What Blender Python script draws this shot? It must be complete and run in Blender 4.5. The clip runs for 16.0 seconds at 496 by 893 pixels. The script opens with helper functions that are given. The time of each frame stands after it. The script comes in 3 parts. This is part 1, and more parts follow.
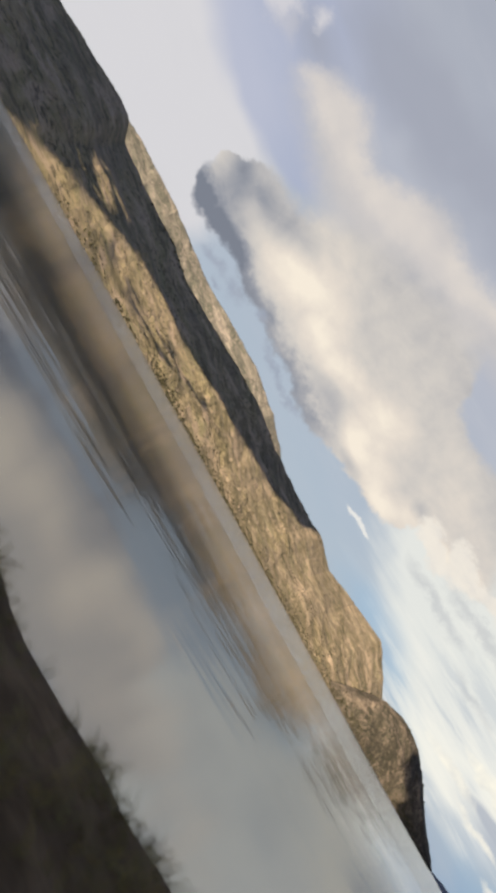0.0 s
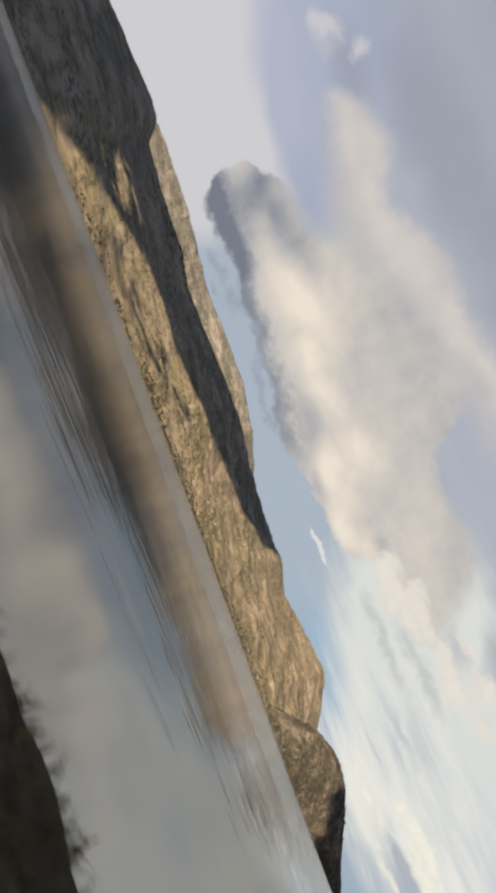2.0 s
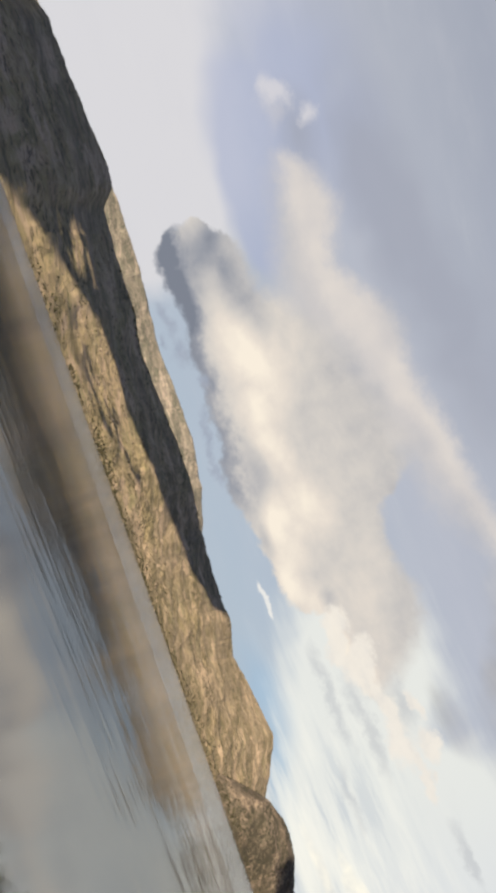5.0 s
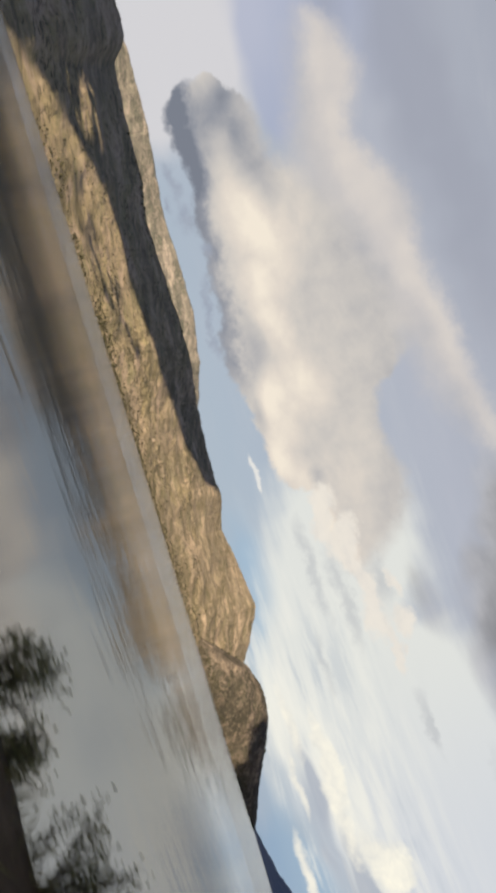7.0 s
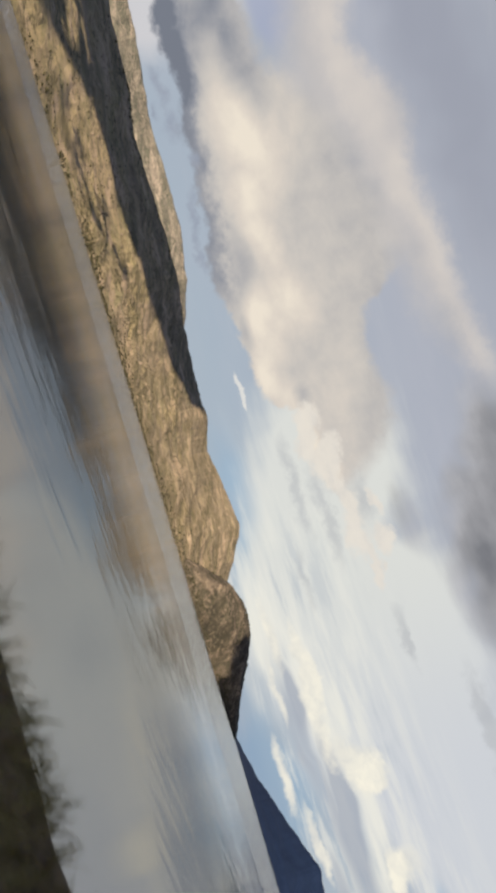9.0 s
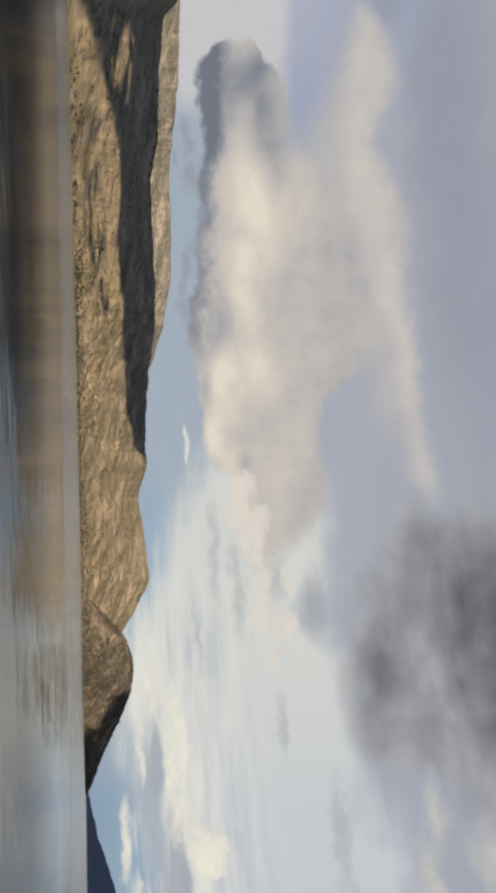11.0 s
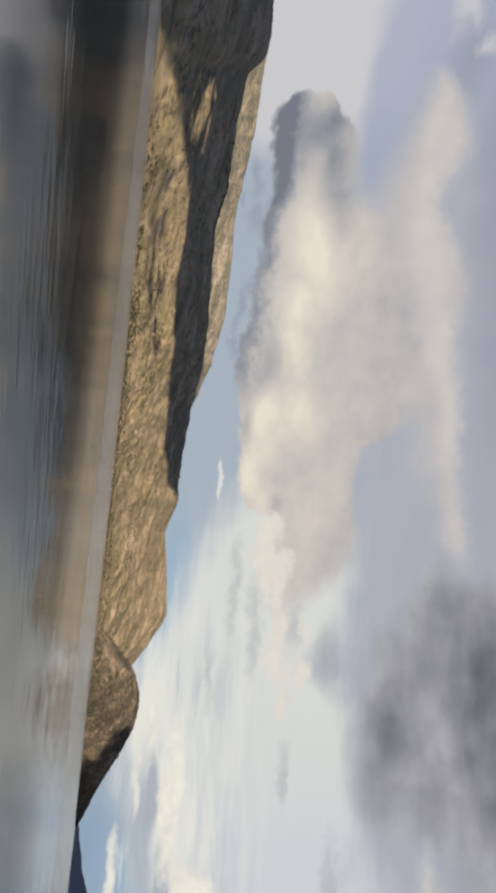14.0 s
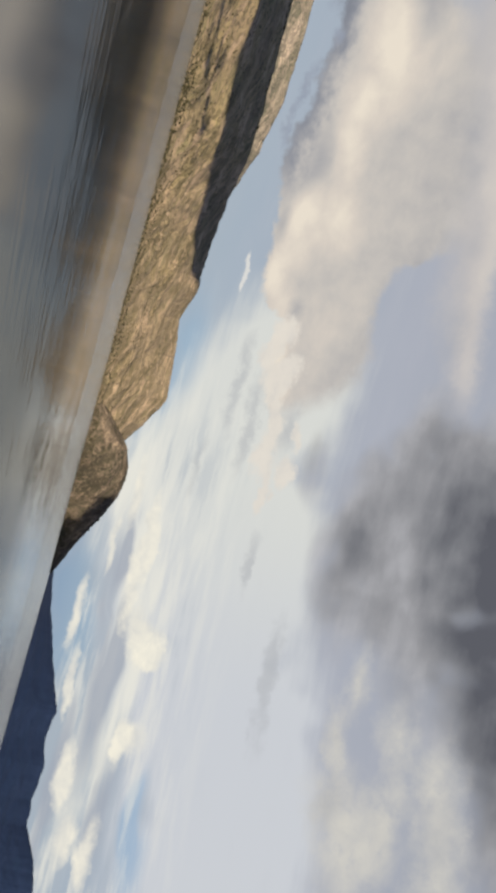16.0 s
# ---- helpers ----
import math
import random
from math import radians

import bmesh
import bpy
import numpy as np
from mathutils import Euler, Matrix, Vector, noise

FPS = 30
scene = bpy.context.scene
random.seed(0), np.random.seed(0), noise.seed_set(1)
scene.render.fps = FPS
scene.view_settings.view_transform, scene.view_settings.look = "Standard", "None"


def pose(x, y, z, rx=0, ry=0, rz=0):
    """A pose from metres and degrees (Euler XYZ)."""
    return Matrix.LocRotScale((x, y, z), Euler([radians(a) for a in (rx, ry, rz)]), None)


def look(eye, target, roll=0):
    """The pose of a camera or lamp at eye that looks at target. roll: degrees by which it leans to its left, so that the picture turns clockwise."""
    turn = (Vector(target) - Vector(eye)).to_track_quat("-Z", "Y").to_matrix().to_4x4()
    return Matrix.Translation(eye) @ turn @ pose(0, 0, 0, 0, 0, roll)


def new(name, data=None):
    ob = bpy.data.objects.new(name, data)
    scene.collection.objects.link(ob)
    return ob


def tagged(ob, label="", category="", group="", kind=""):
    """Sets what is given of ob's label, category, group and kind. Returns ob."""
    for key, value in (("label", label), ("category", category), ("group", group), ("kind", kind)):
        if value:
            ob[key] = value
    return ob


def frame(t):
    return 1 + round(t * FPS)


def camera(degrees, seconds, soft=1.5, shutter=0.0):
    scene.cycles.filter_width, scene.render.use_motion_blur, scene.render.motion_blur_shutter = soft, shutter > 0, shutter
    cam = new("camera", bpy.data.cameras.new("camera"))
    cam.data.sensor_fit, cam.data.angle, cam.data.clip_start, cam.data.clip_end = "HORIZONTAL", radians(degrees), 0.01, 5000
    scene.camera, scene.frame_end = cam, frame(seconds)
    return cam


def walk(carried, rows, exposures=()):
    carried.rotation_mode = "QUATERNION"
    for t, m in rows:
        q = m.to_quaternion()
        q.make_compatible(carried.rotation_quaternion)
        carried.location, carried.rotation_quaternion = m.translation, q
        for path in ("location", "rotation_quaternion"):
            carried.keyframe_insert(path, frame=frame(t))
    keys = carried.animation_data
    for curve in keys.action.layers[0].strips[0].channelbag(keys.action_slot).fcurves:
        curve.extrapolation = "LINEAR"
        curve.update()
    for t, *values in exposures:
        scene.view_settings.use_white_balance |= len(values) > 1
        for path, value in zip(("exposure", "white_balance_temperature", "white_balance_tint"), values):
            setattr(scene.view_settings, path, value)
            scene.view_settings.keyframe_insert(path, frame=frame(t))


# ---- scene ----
# A lake seen from a car on the road along its bank: hills on the far shore under a broken evening sky.
import collections

EYE = 6.0  # camera above the water
cam = camera(32.74, 16.0, soft=4.2, shutter=0.25)
PATH = [
    (0.0, pose(-0.0, 0, EYE, 96.10, -61.07, 2.65)),
    (0.5, pose(-4.0, 0, EYE, 100.05, -61.17, -2.60)),
    (1.0, pose(-8.0, 0, EYE, 96.87, -63.51, 0.60)),
    (1.5, pose(-12.0, 0, EYE, 102.77, -63.02, -7.98)),
    (2.0, pose(-16.0, 0, EYE, 103.90, -69.45, -5.11)),
    (2.5, pose(-20.0, 0, EYE, 97.73, -67.28, -0.48)),
    (3.0, pose(-24.0, 0, EYE, 98.70, -69.53, -1.66)),
    (3.5, pose(-28.0, 0, EYE, 103.41, -69.23, -4.31)),
    (4.0, pose(-32.0, 0, EYE, 112.01, -69.79, -11.54)),
    (4.2, pose(-33.6, 0, EYE, 116.80, -68.34, -15.06)),
    (6.3, pose(-50.4, 0, EYE, 115.71, -70.79, -16.08)),
    (6.5, pose(-52.0, 0, EYE, 116.05, -71.34, -18.33)),
    (7.0, pose(-56.0, 0, EYE, 113.11, -71.87, -20.21)),
    (7.5, pose(-60.0, 0, EYE, 112.08, -71.70, -22.31)),
    (8.0, pose(-64.0, 0, EYE, 112.51, -71.88, -24.29)),
    (8.5, pose(-68.0, 0, EYE, 111.97, -72.04, -24.65)),
    (8.7, pose(-69.6, 0, EYE, 111.03, -72.03, -23.93)),
    (10.8, pose(-86.4, 0, EYE, 161.47, -78.72, -71.75)),
    (11.0, pose(-88.0, 0, EYE, 175.02, -78.79, -85.22)),
    (11.5, pose(-92.0, 0, EYE, -153.61, -78.12, -117.09)),
    (12.0, pose(-96.0, 0, EYE, -133.40, -76.85, -137.32)),
    (12.5, pose(-100.0, 0, EYE, -131.97, -77.55, -135.91)),
    (13.0, pose(-104.0, 0, EYE, -136.72, -78.92, -128.81)),
    (13.5, pose(-108.0, 0, EYE, -140.38, -79.50, -124.85)),
    (14.0, pose(-112.0, 0, EYE, -143.83, -79.29, -124.31)),
    (14.5, pose(-116.0, 0, EYE, -140.29, -79.89, -132.46)),
    (15.0, pose(-120.0, 0, EYE, -133.63, -79.06, -144.07)),
    (15.5, pose(-124.0, 0, EYE, -128.28, -75.94, -152.89)),
    (16.0, pose(-128.0, 0, EYE, -124.47, -71.31, -158.32)),
]
walk(cam, PATH, [(0.0, 1.94), (0.5, 1.84), (1.0, 1.92), (1.5, 1.88), (2.0, 1.8), (2.5, 1.95), (3.5, 2.02), (7.0, 1.89), (8.7, 1.83), (10.8, 1.65), (12.5, 1.71), (16.0, 1.75)])

# ---- sky, sun ----
SUN_TURN, SUN_HIGH = radians(196), radians(18)  # compass turn from +y, height
TO_SUN = Vector((math.sin(SUN_TURN) * math.cos(SUN_HIGH), math.cos(SUN_TURN) * math.cos(SUN_HIGH), math.sin(SUN_HIGH)))
sun = new("sun", bpy.data.lights.new("sun", "SUN"))
sun.data.energy, sun.data.angle, sun.data.color = 5.0, radians(0.5), (1.0, 0.81, 0.57)
sun.matrix_world = look((0, 0, 300), Vector((0, 0, 300)) - TO_SUN)


def srgb(r, g, b):
    return tuple((v / 255 / 12.92 if v < 10.3 else ((v / 255 + 0.055) / 1.055) ** 2.4) for v in (r, g, b)) + (1.0,)


class Nodes:
    """Short hand for a node tree."""

    def __init__(self, tree):
        self.tree = tree
        tree.nodes.clear()

    def add(self, kind, inputs=None, **settings):
        n = self.tree.nodes.new(kind)
        for key, value in settings.items():
            setattr(n, key, value)
        for key, value in (inputs or {}).items():
            if isinstance(value, bpy.types.NodeSocket):
                self.tree.links.new(value, n.inputs[key])
            else:
                n.inputs[key].default_value = value
        return n

    def math(self, op, a, b=0.0, c=0.0):
        return self.add("ShaderNodeMath", {0: a, 1: b, 2: c}, operation=op).outputs[0]

    def vec(self, op, a, b):
        return self.add("ShaderNodeVectorMath", {0: a, 1: b}, operation=op).outputs[0]

    def scale(self, a, s):
        return self.add("ShaderNodeVectorMath", {0: a, 3: s}, operation="SCALE").outputs[0]

    def noise(self, v, scale, detail=4.0, rough=0.55):
        return self.add("ShaderNodeTexNoise", {"Vector": v, "Scale": scale, "Detail": detail, "Roughness": rough})

    def span(self, v, lo, hi, a=0.0, b=1.0, kind="SMOOTHSTEP"):
        return self.add("ShaderNodeMapRange", {0: v, 1: lo, 2: hi, 3: a, 4: b}, interpolation_type=kind).outputs[0]

    def mix(self, f, a, b, blend="MIX"):
        n = self.add("ShaderNodeMix", {0: f, 6: a, 7: b}, data_type="RGBA", blend_type=blend)
        return n.outputs[2]

    def ramp(self, f, stops):
        n = self.add("ShaderNodeValToRGB", {0: f})
        while len(n.color_ramp.elements) < len(stops):
            n.color_ramp.elements.new(0.5)
        for e, (p, col) in zip(n.color_ramp.elements, stops):
            e.position, e.color = p, col
        return n.outputs[0]

    def puffs(self, at, spots, weight=1.0, kind="SPHERICAL"):
        """Sum of soft round spots: turn, height, half width, half height, in degrees."""
        total = 0.0
        for a, e, ra, re in spots:
            m = self.add("ShaderNodeMapping", {0: at, 1: (a, e, 0), 3: (ra * 1.5, re * 1.5, 1)}, vector_type="TEXTURE").outputs[0]
            g = self.add("ShaderNodeTexGradient", {0: m}, gradient_type=kind).outputs[1]
            total = self.math("MULTIPLY_ADD", g, weight, total)
        return total


world = bpy.data.worlds.new("evening_sky")
scene.world = world
world.use_nodes = True
k = Nodes(world.node_tree)
ray = k.add("ShaderNodeTexCoord").outputs[0]
xyz = k.add("ShaderNodeSeparateXYZ", {0: ray})
turn = k.math("MULTIPLY", k.math("ARCTAN2", xyz.outputs[0], xyz.outputs[1]), 57.2958)
high = k.math("MULTIPLY", k.math("ARCSINE", xyz.outputs[2]), 57.2958)
flat = k.add("ShaderNodeCombineXYZ", {0: turn, 1: high, 2: 0.0}).outputs[0]
# clouds: each bank lies between a lower and an upper edge, given by turn and height in degrees, and frayed by billows
def outline(points, along):
    """Height over turn, straight from point to point."""
    return k.math("MULTIPLY", k.ramp(k.span(along, -60.0, 60.0, kind="LINEAR"), [((a + 60) / 120, (h / 40, h / 40, h / 40, 1)) for a, h in points]), 40.0)


def billows(at_scale, size, detail=3.0):
    """Rounded heads: 1 on top of each, 0 between them."""
    n = k.add("ShaderNodeTexVoronoi", {"Vector": at_scale, "Scale": size, "Detail": detail, "Roughness": 0.55, "Lacunarity": 2.3, "Smoothness": 0.6}, feature="SMOOTH_F1", normalize=True)
    return k.math("SUBTRACT", 1.0, k.math("MULTIPLY", n.outputs[0], 1.4))


half = (0.5, 0.5, 0.5)
grain_at = k.vec("MULTIPLY", flat, (0.75, 1.0, 1.0))
bent = k.vec("ADD", grain_at, k.scale(k.vec("SUBTRACT", k.noise(grain_at, 0.5, 3.0).outputs[1], half), 1.6))
grain = k.noise(grain_at, 0.42, 8.0, 0.58).outputs[0]
fine = k.noise(grain_at, 1.6, 5.0, 0.6).outputs[0]
heads = billows(bent, 0.33)
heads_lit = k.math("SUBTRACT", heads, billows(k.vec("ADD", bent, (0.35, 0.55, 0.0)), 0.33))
mass = k.noise(flat, 0.13, 3.0, 0.5).outputs[0]
swell = k.math("SUBTRACT", mass, k.noise(k.vec("ADD", flat, (0.8, 1.3, 0.0)), 0.13, 3.0, 0.5).outputs[0])
streak = k.noise(k.vec("MULTIPLY", flat, (0.13, 1.0, 1.0)), 0.9, 6.0, 0.6).outputs[0]
rolls = k.noise(k.vec("MULTIPLY", flat, (0.3, 1.0, 1.0)), 0.55, 5.0, 0.55).outputs[0]
drift = k.vec("SUBTRACT", k.noise(flat, 0.16, 2.0).outputs[1], half)
soft_at = k.vec("ADD", flat, k.scale(drift, 2.2))
crisp = k.vec("SUBTRACT", k.noise(grain_at, 0.6, 6.0, 0.62).outputs[1], half)
at = k.vec("ADD", k.vec("ADD", flat, k.scale(drift, 1.0)), k.scale(crisp, 2.2))
edge_turn = k.math("ADD", turn, k.math("MULTIPLY", k.math("SUBTRACT", grain, 0.5), 2.4))
edge_high = k.math("ADD", high, k.math("ADD", k.math("MULTIPLY", k.math("SUBTRACT", heads, 0.5), 1.2), k.math("MULTIPLY", k.math("SUBTRACT", fine, 0.5), 1.1)))


def wavering(field, by, amount):
    inside = k.span(field, 0.0, 0.25)  # the edge wavers, but nothing stands apart from it
    return k.math("ADD", field, k.math("MULTIPLY", inside, k.math("MULTIPLY", k.math("SUBTRACT", by, 0.5), amount)))


def over(under, mask, top, share=1.0):
    return k.mix(k.math("MULTIPLY", mask, share) if share < 1 else mask, under, top)


def times(*values):
    total = values[0]
    for v in values[1:]:
        total = k.math("MULTIPLY", total, v)
    return total


def plus(*values):
    total = values[0]
    for v in values[1:]:
        total = k.math("ADD", total, v)
    return total


clear = k.add("ShaderNodeTexSky", sky_type="NISHITA", sun_disc=False, sun_elevation=SUN_HIGH, sun_rotation=SUN_TURN, air_density=1.0, dust_density=1.5)
clear = k.scale(clear.outputs[0], 0.12)
veil = k.ramp(k.span(high, -2.0, 40.0, kind="LINEAR"), [(0.0, srgb(158, 178, 202)), (0.2, srgb(165, 177, 196)), (0.33, srgb(172, 178, 192)), (0.5, srgb(178, 181, 194)), (0.65, srgb(172, 176, 189)), (0.8, srgb(160, 165, 180)), (1.0, srgb(146, 156, 180))])
colour = k.mix(0.88, clear, veil)
colour = over(colour, k.span(high, 35.0, 60.0), srgb(104, 142, 212), 0.92)
# thin pale cloud: over the hills, and the wide white sheet towards the far end of the lake
thin = k.puffs(soft_at, [(-32, 6, 9, 8), (-38, 10, 9, 8), (-29, 10, 6, 5), (-27, 7, 4, 4), (-34, 2, 9, 6)], 1.5)
colour = over(colour, k.span(plus(thin, k.math("MULTIPLY", k.math("SUBTRACT", rolls, 0.5), 0.8)), -0.15, 1.4), srgb(209, 209, 215), 0.95)
sheet = k.puffs(soft_at, [(11, 10, 9, 6), (17, 9.5, 10, 6), (24, 12.5, 10, 5), (32, 12.5, 9, 5), (39, 14, 8, 6), (5, 12, 6, 4), (20, 6, 9, 3), (33, 16, 8, 4)], 1.2)
colour = over(colour, k.span(plus(sheet, k.math("MULTIPLY", k.math("SUBTRACT", streak, 0.5), 0.9)), 0.05, 1.1), k.mix(k.span(turn, 12.0, 30.0), srgb(222, 225, 223), srgb(208, 213, 222)), 0.95)
# clear gaps
lilac = k.puffs(soft_at, [(-28, 15.0, 6, 2.0), (-33, 17, 6, 3.0), (-26, 14.4, 3.6, 1.4), (-30, 21, 7, 3.0), (-23, 14.8, 2, 1.2)], 1.0)
colour = over(colour, k.span(lilac, 0.0, 1.0), srgb(164, 173, 201), 0.7)
murk = k.puffs(soft_at, [(-27, 22.5, 7, 2.6), (-19, 23.5, 7, 2.6), (-29, 18.6, 3, 1.2), (-10, 26, 8, 3)], 0.9)
colour = over(colour, k.span(plus(murk, k.math("MULTIPLY", k.math("SUBTRACT", rolls, 0.5), 0.6)), 0.0, 1.0), srgb(155, 160, 176), 0.8)
blue = wavering(k.puffs(soft_at, [(24, 1.2, 4.5, 1.9), (26, 2.0, 4.0, 1.2), (38.5, 9.2, 3.4, 1.0), (10.5, 3.3, 4, 1.0), (36, 8.8, 2.4, 0.6), (6, 4.6, 4, 1.2)], 1.0), streak, 0.7)
colour = over(colour, k.span(blue, 0.05, 1.0), k.mix(0.2, srgb(122, 163, 206), clear), 0.62)
# long streaks low over the far shore
low = times(k.span(streak, 0.46, 0.62), k.span(high, 1.2, 3.0), k.span(high, 14.0, 6.0), k.span(turn, 2.0, 14.0))
colour = over(colour, low, srgb(236, 236, 230), 0.6)
low = times(k.span(streak, 0.47, 0.34), k.span(high, 2.0, 4.0), k.span(high, 13.0, 6.0), k.span(turn, 6.0, 14.0))
colour = over(colour, low, srgb(176, 186, 199), 0.5)
# the high drawn-out bank, with a bright ridge along its lower side
lower = outline([(-34, 16.6), (-30, 17.6), (-27, 16.2), (-20, 14.6), (-12, 15.0), (-6, 18.8), (0, 20.6), (5, 23.2), (8, 26)], edge_turn)
upper = outline([(-34, 17.6), (-32, 18.0), (-30.6, 18.4), (-29.2, 17.0), (-27.2, 19.2), (-24.5, 20.4), (-21.8, 19.6), (-19.8, 19.4), (-17.6, 21.2), (-14.9, 22.4), (-12, 22.0), (-10, 22.2), (-7, 22.9), (-1.8, 23.4), (2.3, 24.2), (4.6, 24.2), (7, 24.4)], edge_turn)
arm = times(k.span(k.math("SUBTRACT", edge_high, lower), -1.2, 2.0), k.span(k.math("SUBTRACT", upper, edge_high), -0.4, 1.5), k.span(edge_turn, -33.6, -31.0), k.span(edge_turn, 7.0, 3.0))
ridge = outline([(-34, 16.8), (-27.5, 16.6), (-24, 17.0), (-20, 17.0), (-18.9, 17.3), (-14, 18.3), (-10.5, 19.6), (-8.5, 20.6), (-6, 21.4), (0, 22.2), (6, 23.4)], k.math("ADD", turn, k.math("MULTIPLY", k.math("SUBTRACT", grain, 0.5), 1.4)))
above = k.math("SUBTRACT", k.math("ADD", high, k.math("MULTIPLY", k.math("SUBTRACT", fine, 0.5), 0.9)), ridge)
crown = times(k.span(above, -0.9, 0.7), k.span(above, 4.6, 0.8))
arm_tone = plus(0.52, k.math("MULTIPLY", crown, 0.26), k.math("MULTIPLY", swell, 0.9), k.math("MULTIPLY", heads_lit, 0.14))
arm_colour = k.ramp(arm_tone, [(0.2, srgb(162, 166, 180)), (0.45, srgb(187, 186, 190)), (0.65, srgb(201, 197, 197)), (0.95, srgb(219, 212, 206))])
colour = over(colour, arm, arm_colour, 0.95)
tuft = wavering(k.puffs(at, [(-32.4, 17.2, 1.0, 0.8), (-31.8, 18.2, 0.9, 0.6), (-30.2, 19.4, 0.8, 0.6)], 1.3), grain, 1.4)
colour = over(colour, k.span(tuft, 0.0, 1.3), srgb(206, 205, 212), 0.8)
# the great heaped cloud
lower = outline([(-26, 9.4), (-25.2, 8.0), (-24.2, 7.3), (-22, 7.6), (-19.2, 8.1), (-17.4, 7.4), (-15.6, 8.0), (-13.4, 7.7), (-10.9, 7.6), (-9.4, 7.2), (-7, 7.1), (-4.7, 7.7), (-2, 8.0), (1.2, 8.4), (1.9, 9.8), (2.8, 10.6), (4.3, 10.0), (7.7, 10.6), (10, 11.4), (13, 12.4), (16, 14)], edge_turn)
upper = outline([(-26, 9.4), (-25.4, 10.4), (-25.4, 11.4), (-24.6, 12.6), (-23.2, 13.1), (-20.7, 14.0), (-18.9, 16.0), (-16, 18.2), (-12, 19.6), (-8, 20.6), (-5, 19.6), (-3.4, 17.0), (-0.5, 16.4), (1.1, 16.5), (2.7, 17.4), (5.5, 16.8), (7.2, 15.6), (8.4, 13.6), (13.3, 12.9), (16, 13)], edge_turn)
lift = k.math("SUBTRACT", edge_high, lower)
below = k.math("SUBTRACT", upper, edge_high)
softness = k.ramp(k.span(turn, -60.0, 60.0, kind="LINEAR"), [((a + 60) / 120, (s, s, s, 1)) for a, s in ((-26, 0.1), (-24, 0.16), (-21, 0.4), (-18, 0.9), (-8, 0.9), (-4, 0.3), (0, 0.3), (5, 0.6), (7, 1.0), (9, 1.0))])
heap = times(k.span(lift, -0.1, 0.45), k.add("ShaderNodeMapRange", {0: below, 1: -0.15, 2: k.math("MULTIPLY", softness, 3.0)}, interpolation_type="SMOOTHSTEP").outputs[0], k.span(edge_turn, -25.9, -25.3), k.span(edge_turn, 14.5, 9.0))
lit = plus(0.66, k.math("MULTIPLY", heads_lit, 0.36), k.math("MULTIPLY", swell, 0.5), k.math("MULTIPLY", k.math("SUBTRACT", grain, 0.5), 0.22))
lit = plus(lit, k.puffs(soft_at, [(-17.5, 10.6, 2.4, 1.6), (-14.6, 11.8, 2.8, 1.8), (-9.0, 11.2, 1.5, 1.0), (-11.5, 10.4, 1.6, 1.0), (-5.2, 11.8, 2.2, 1.4), (-5.2, 9.4, 1.6, 0.8), (-0.2, 8.8, 1.7, 0.9), (-2.6, 9.6, 2.2, 1.2), (1.0, 9.6, 1.2, 0.9), (3.3, 10.8, 1.4, 0.8), (6.6, 11.2, 1.4, 0.8), (4.6, 10.6, 1.0, 0.6)], 0.36))
lit = plus(lit, k.puffs(soft_at, [(-24.2, 8.6, 1.8, 2.2), (-22.2, 8.4, 2.4, 1.6), (-24.6, 11.2, 1.6, 1.4), (-20.4, 9.0, 2.2, 1.0), (-22.6, 11.6, 2.4, 1.4), (-19.8, 12.6, 3, 1.2), (-8.6, 9.0, 1.8, 0.8), (-3.6, 8.4, 1.0, 0.4), (1.6, 10.9, 0.7, 0.5)], -0.34))
belly = times(k.span(k.math("ADD", lift, k.math("MULTIPLY", k.math("SUBTRACT", grain, 0.5), 1.6)), 1.9, 0.3), k.span(turn, -4.0, -8.0))
lit = plus(lit, k.math("MULTIPLY", belly, -0.5), k.span(high, 12.5, 17.0, 0.0, -0.12))
lit = plus(lit, k.math("MULTIPLY", crown, 0.2))
heap_colour = k.ramp(lit, [(0.0, srgb(120, 126, 140)), (0.2, srgb(146, 150, 161)), (0.42, srgb(180, 179, 182)), (0.62, srgb(201, 197, 194)), (0.82, srgb(219, 211, 203)), (1.0, srgb(237, 228, 215))])
colour = over(colour, heap, heap_colour)
# torn bright heads that trail from it, with grey between them
rag_at = k.vec("ADD", flat, k.scale(crisp, 2.6))
shred = wavering(k.puffs(rag_at, [(6.0, 8.7, 2.2, 0.5), (9.5, 8.6, 2.4, 0.5), (8.2, 10.0, 2.2, 0.5), (11.4, 10.2, 2.0, 0.5), (18.6, 12.6, 1.6, 0.45), (20.2, 12.5, 1.2, 0.4), (9.6, 12.9, 1.6, 0.7), (24.5, 15.6, 2.6, 0.6), (28.5, 15.5, 3.2, 0.6), (13.5, 7.4, 2.5, 0.4)], 1.1), streak, 1.2)
colour = over(colour, k.span(shred, 0.05, 1.2), srgb(178, 182, 189), 0.55)
rag = wavering(k.puffs(rag_at, [(3.1, 10.7, 1.0, 0.8), (4.7, 10.3, 1.0, 0.6), (6.8, 11.0, 1.3, 0.9), (5.6, 11.9, 1.2, 0.6), (9.4, 11.5, 1.3, 0.6), (11.9, 11.7, 1.4, 0.7), (12.5, 13.2, 1.0, 0.5), (14.4, 12.2, 1.2, 0.4), (9.8, 13.6, 0.9, 0.4)], 1.6), heads, 0.9)
colour = over(colour, k.span(rag, 0.1, 0.9), k.ramp(plus(0.5, heads_lit), [(0.0, srgb(196, 198, 202)), (0.5, srgb(228, 223, 216)), (1.0, srgb(243, 236, 225))]), 0.92)
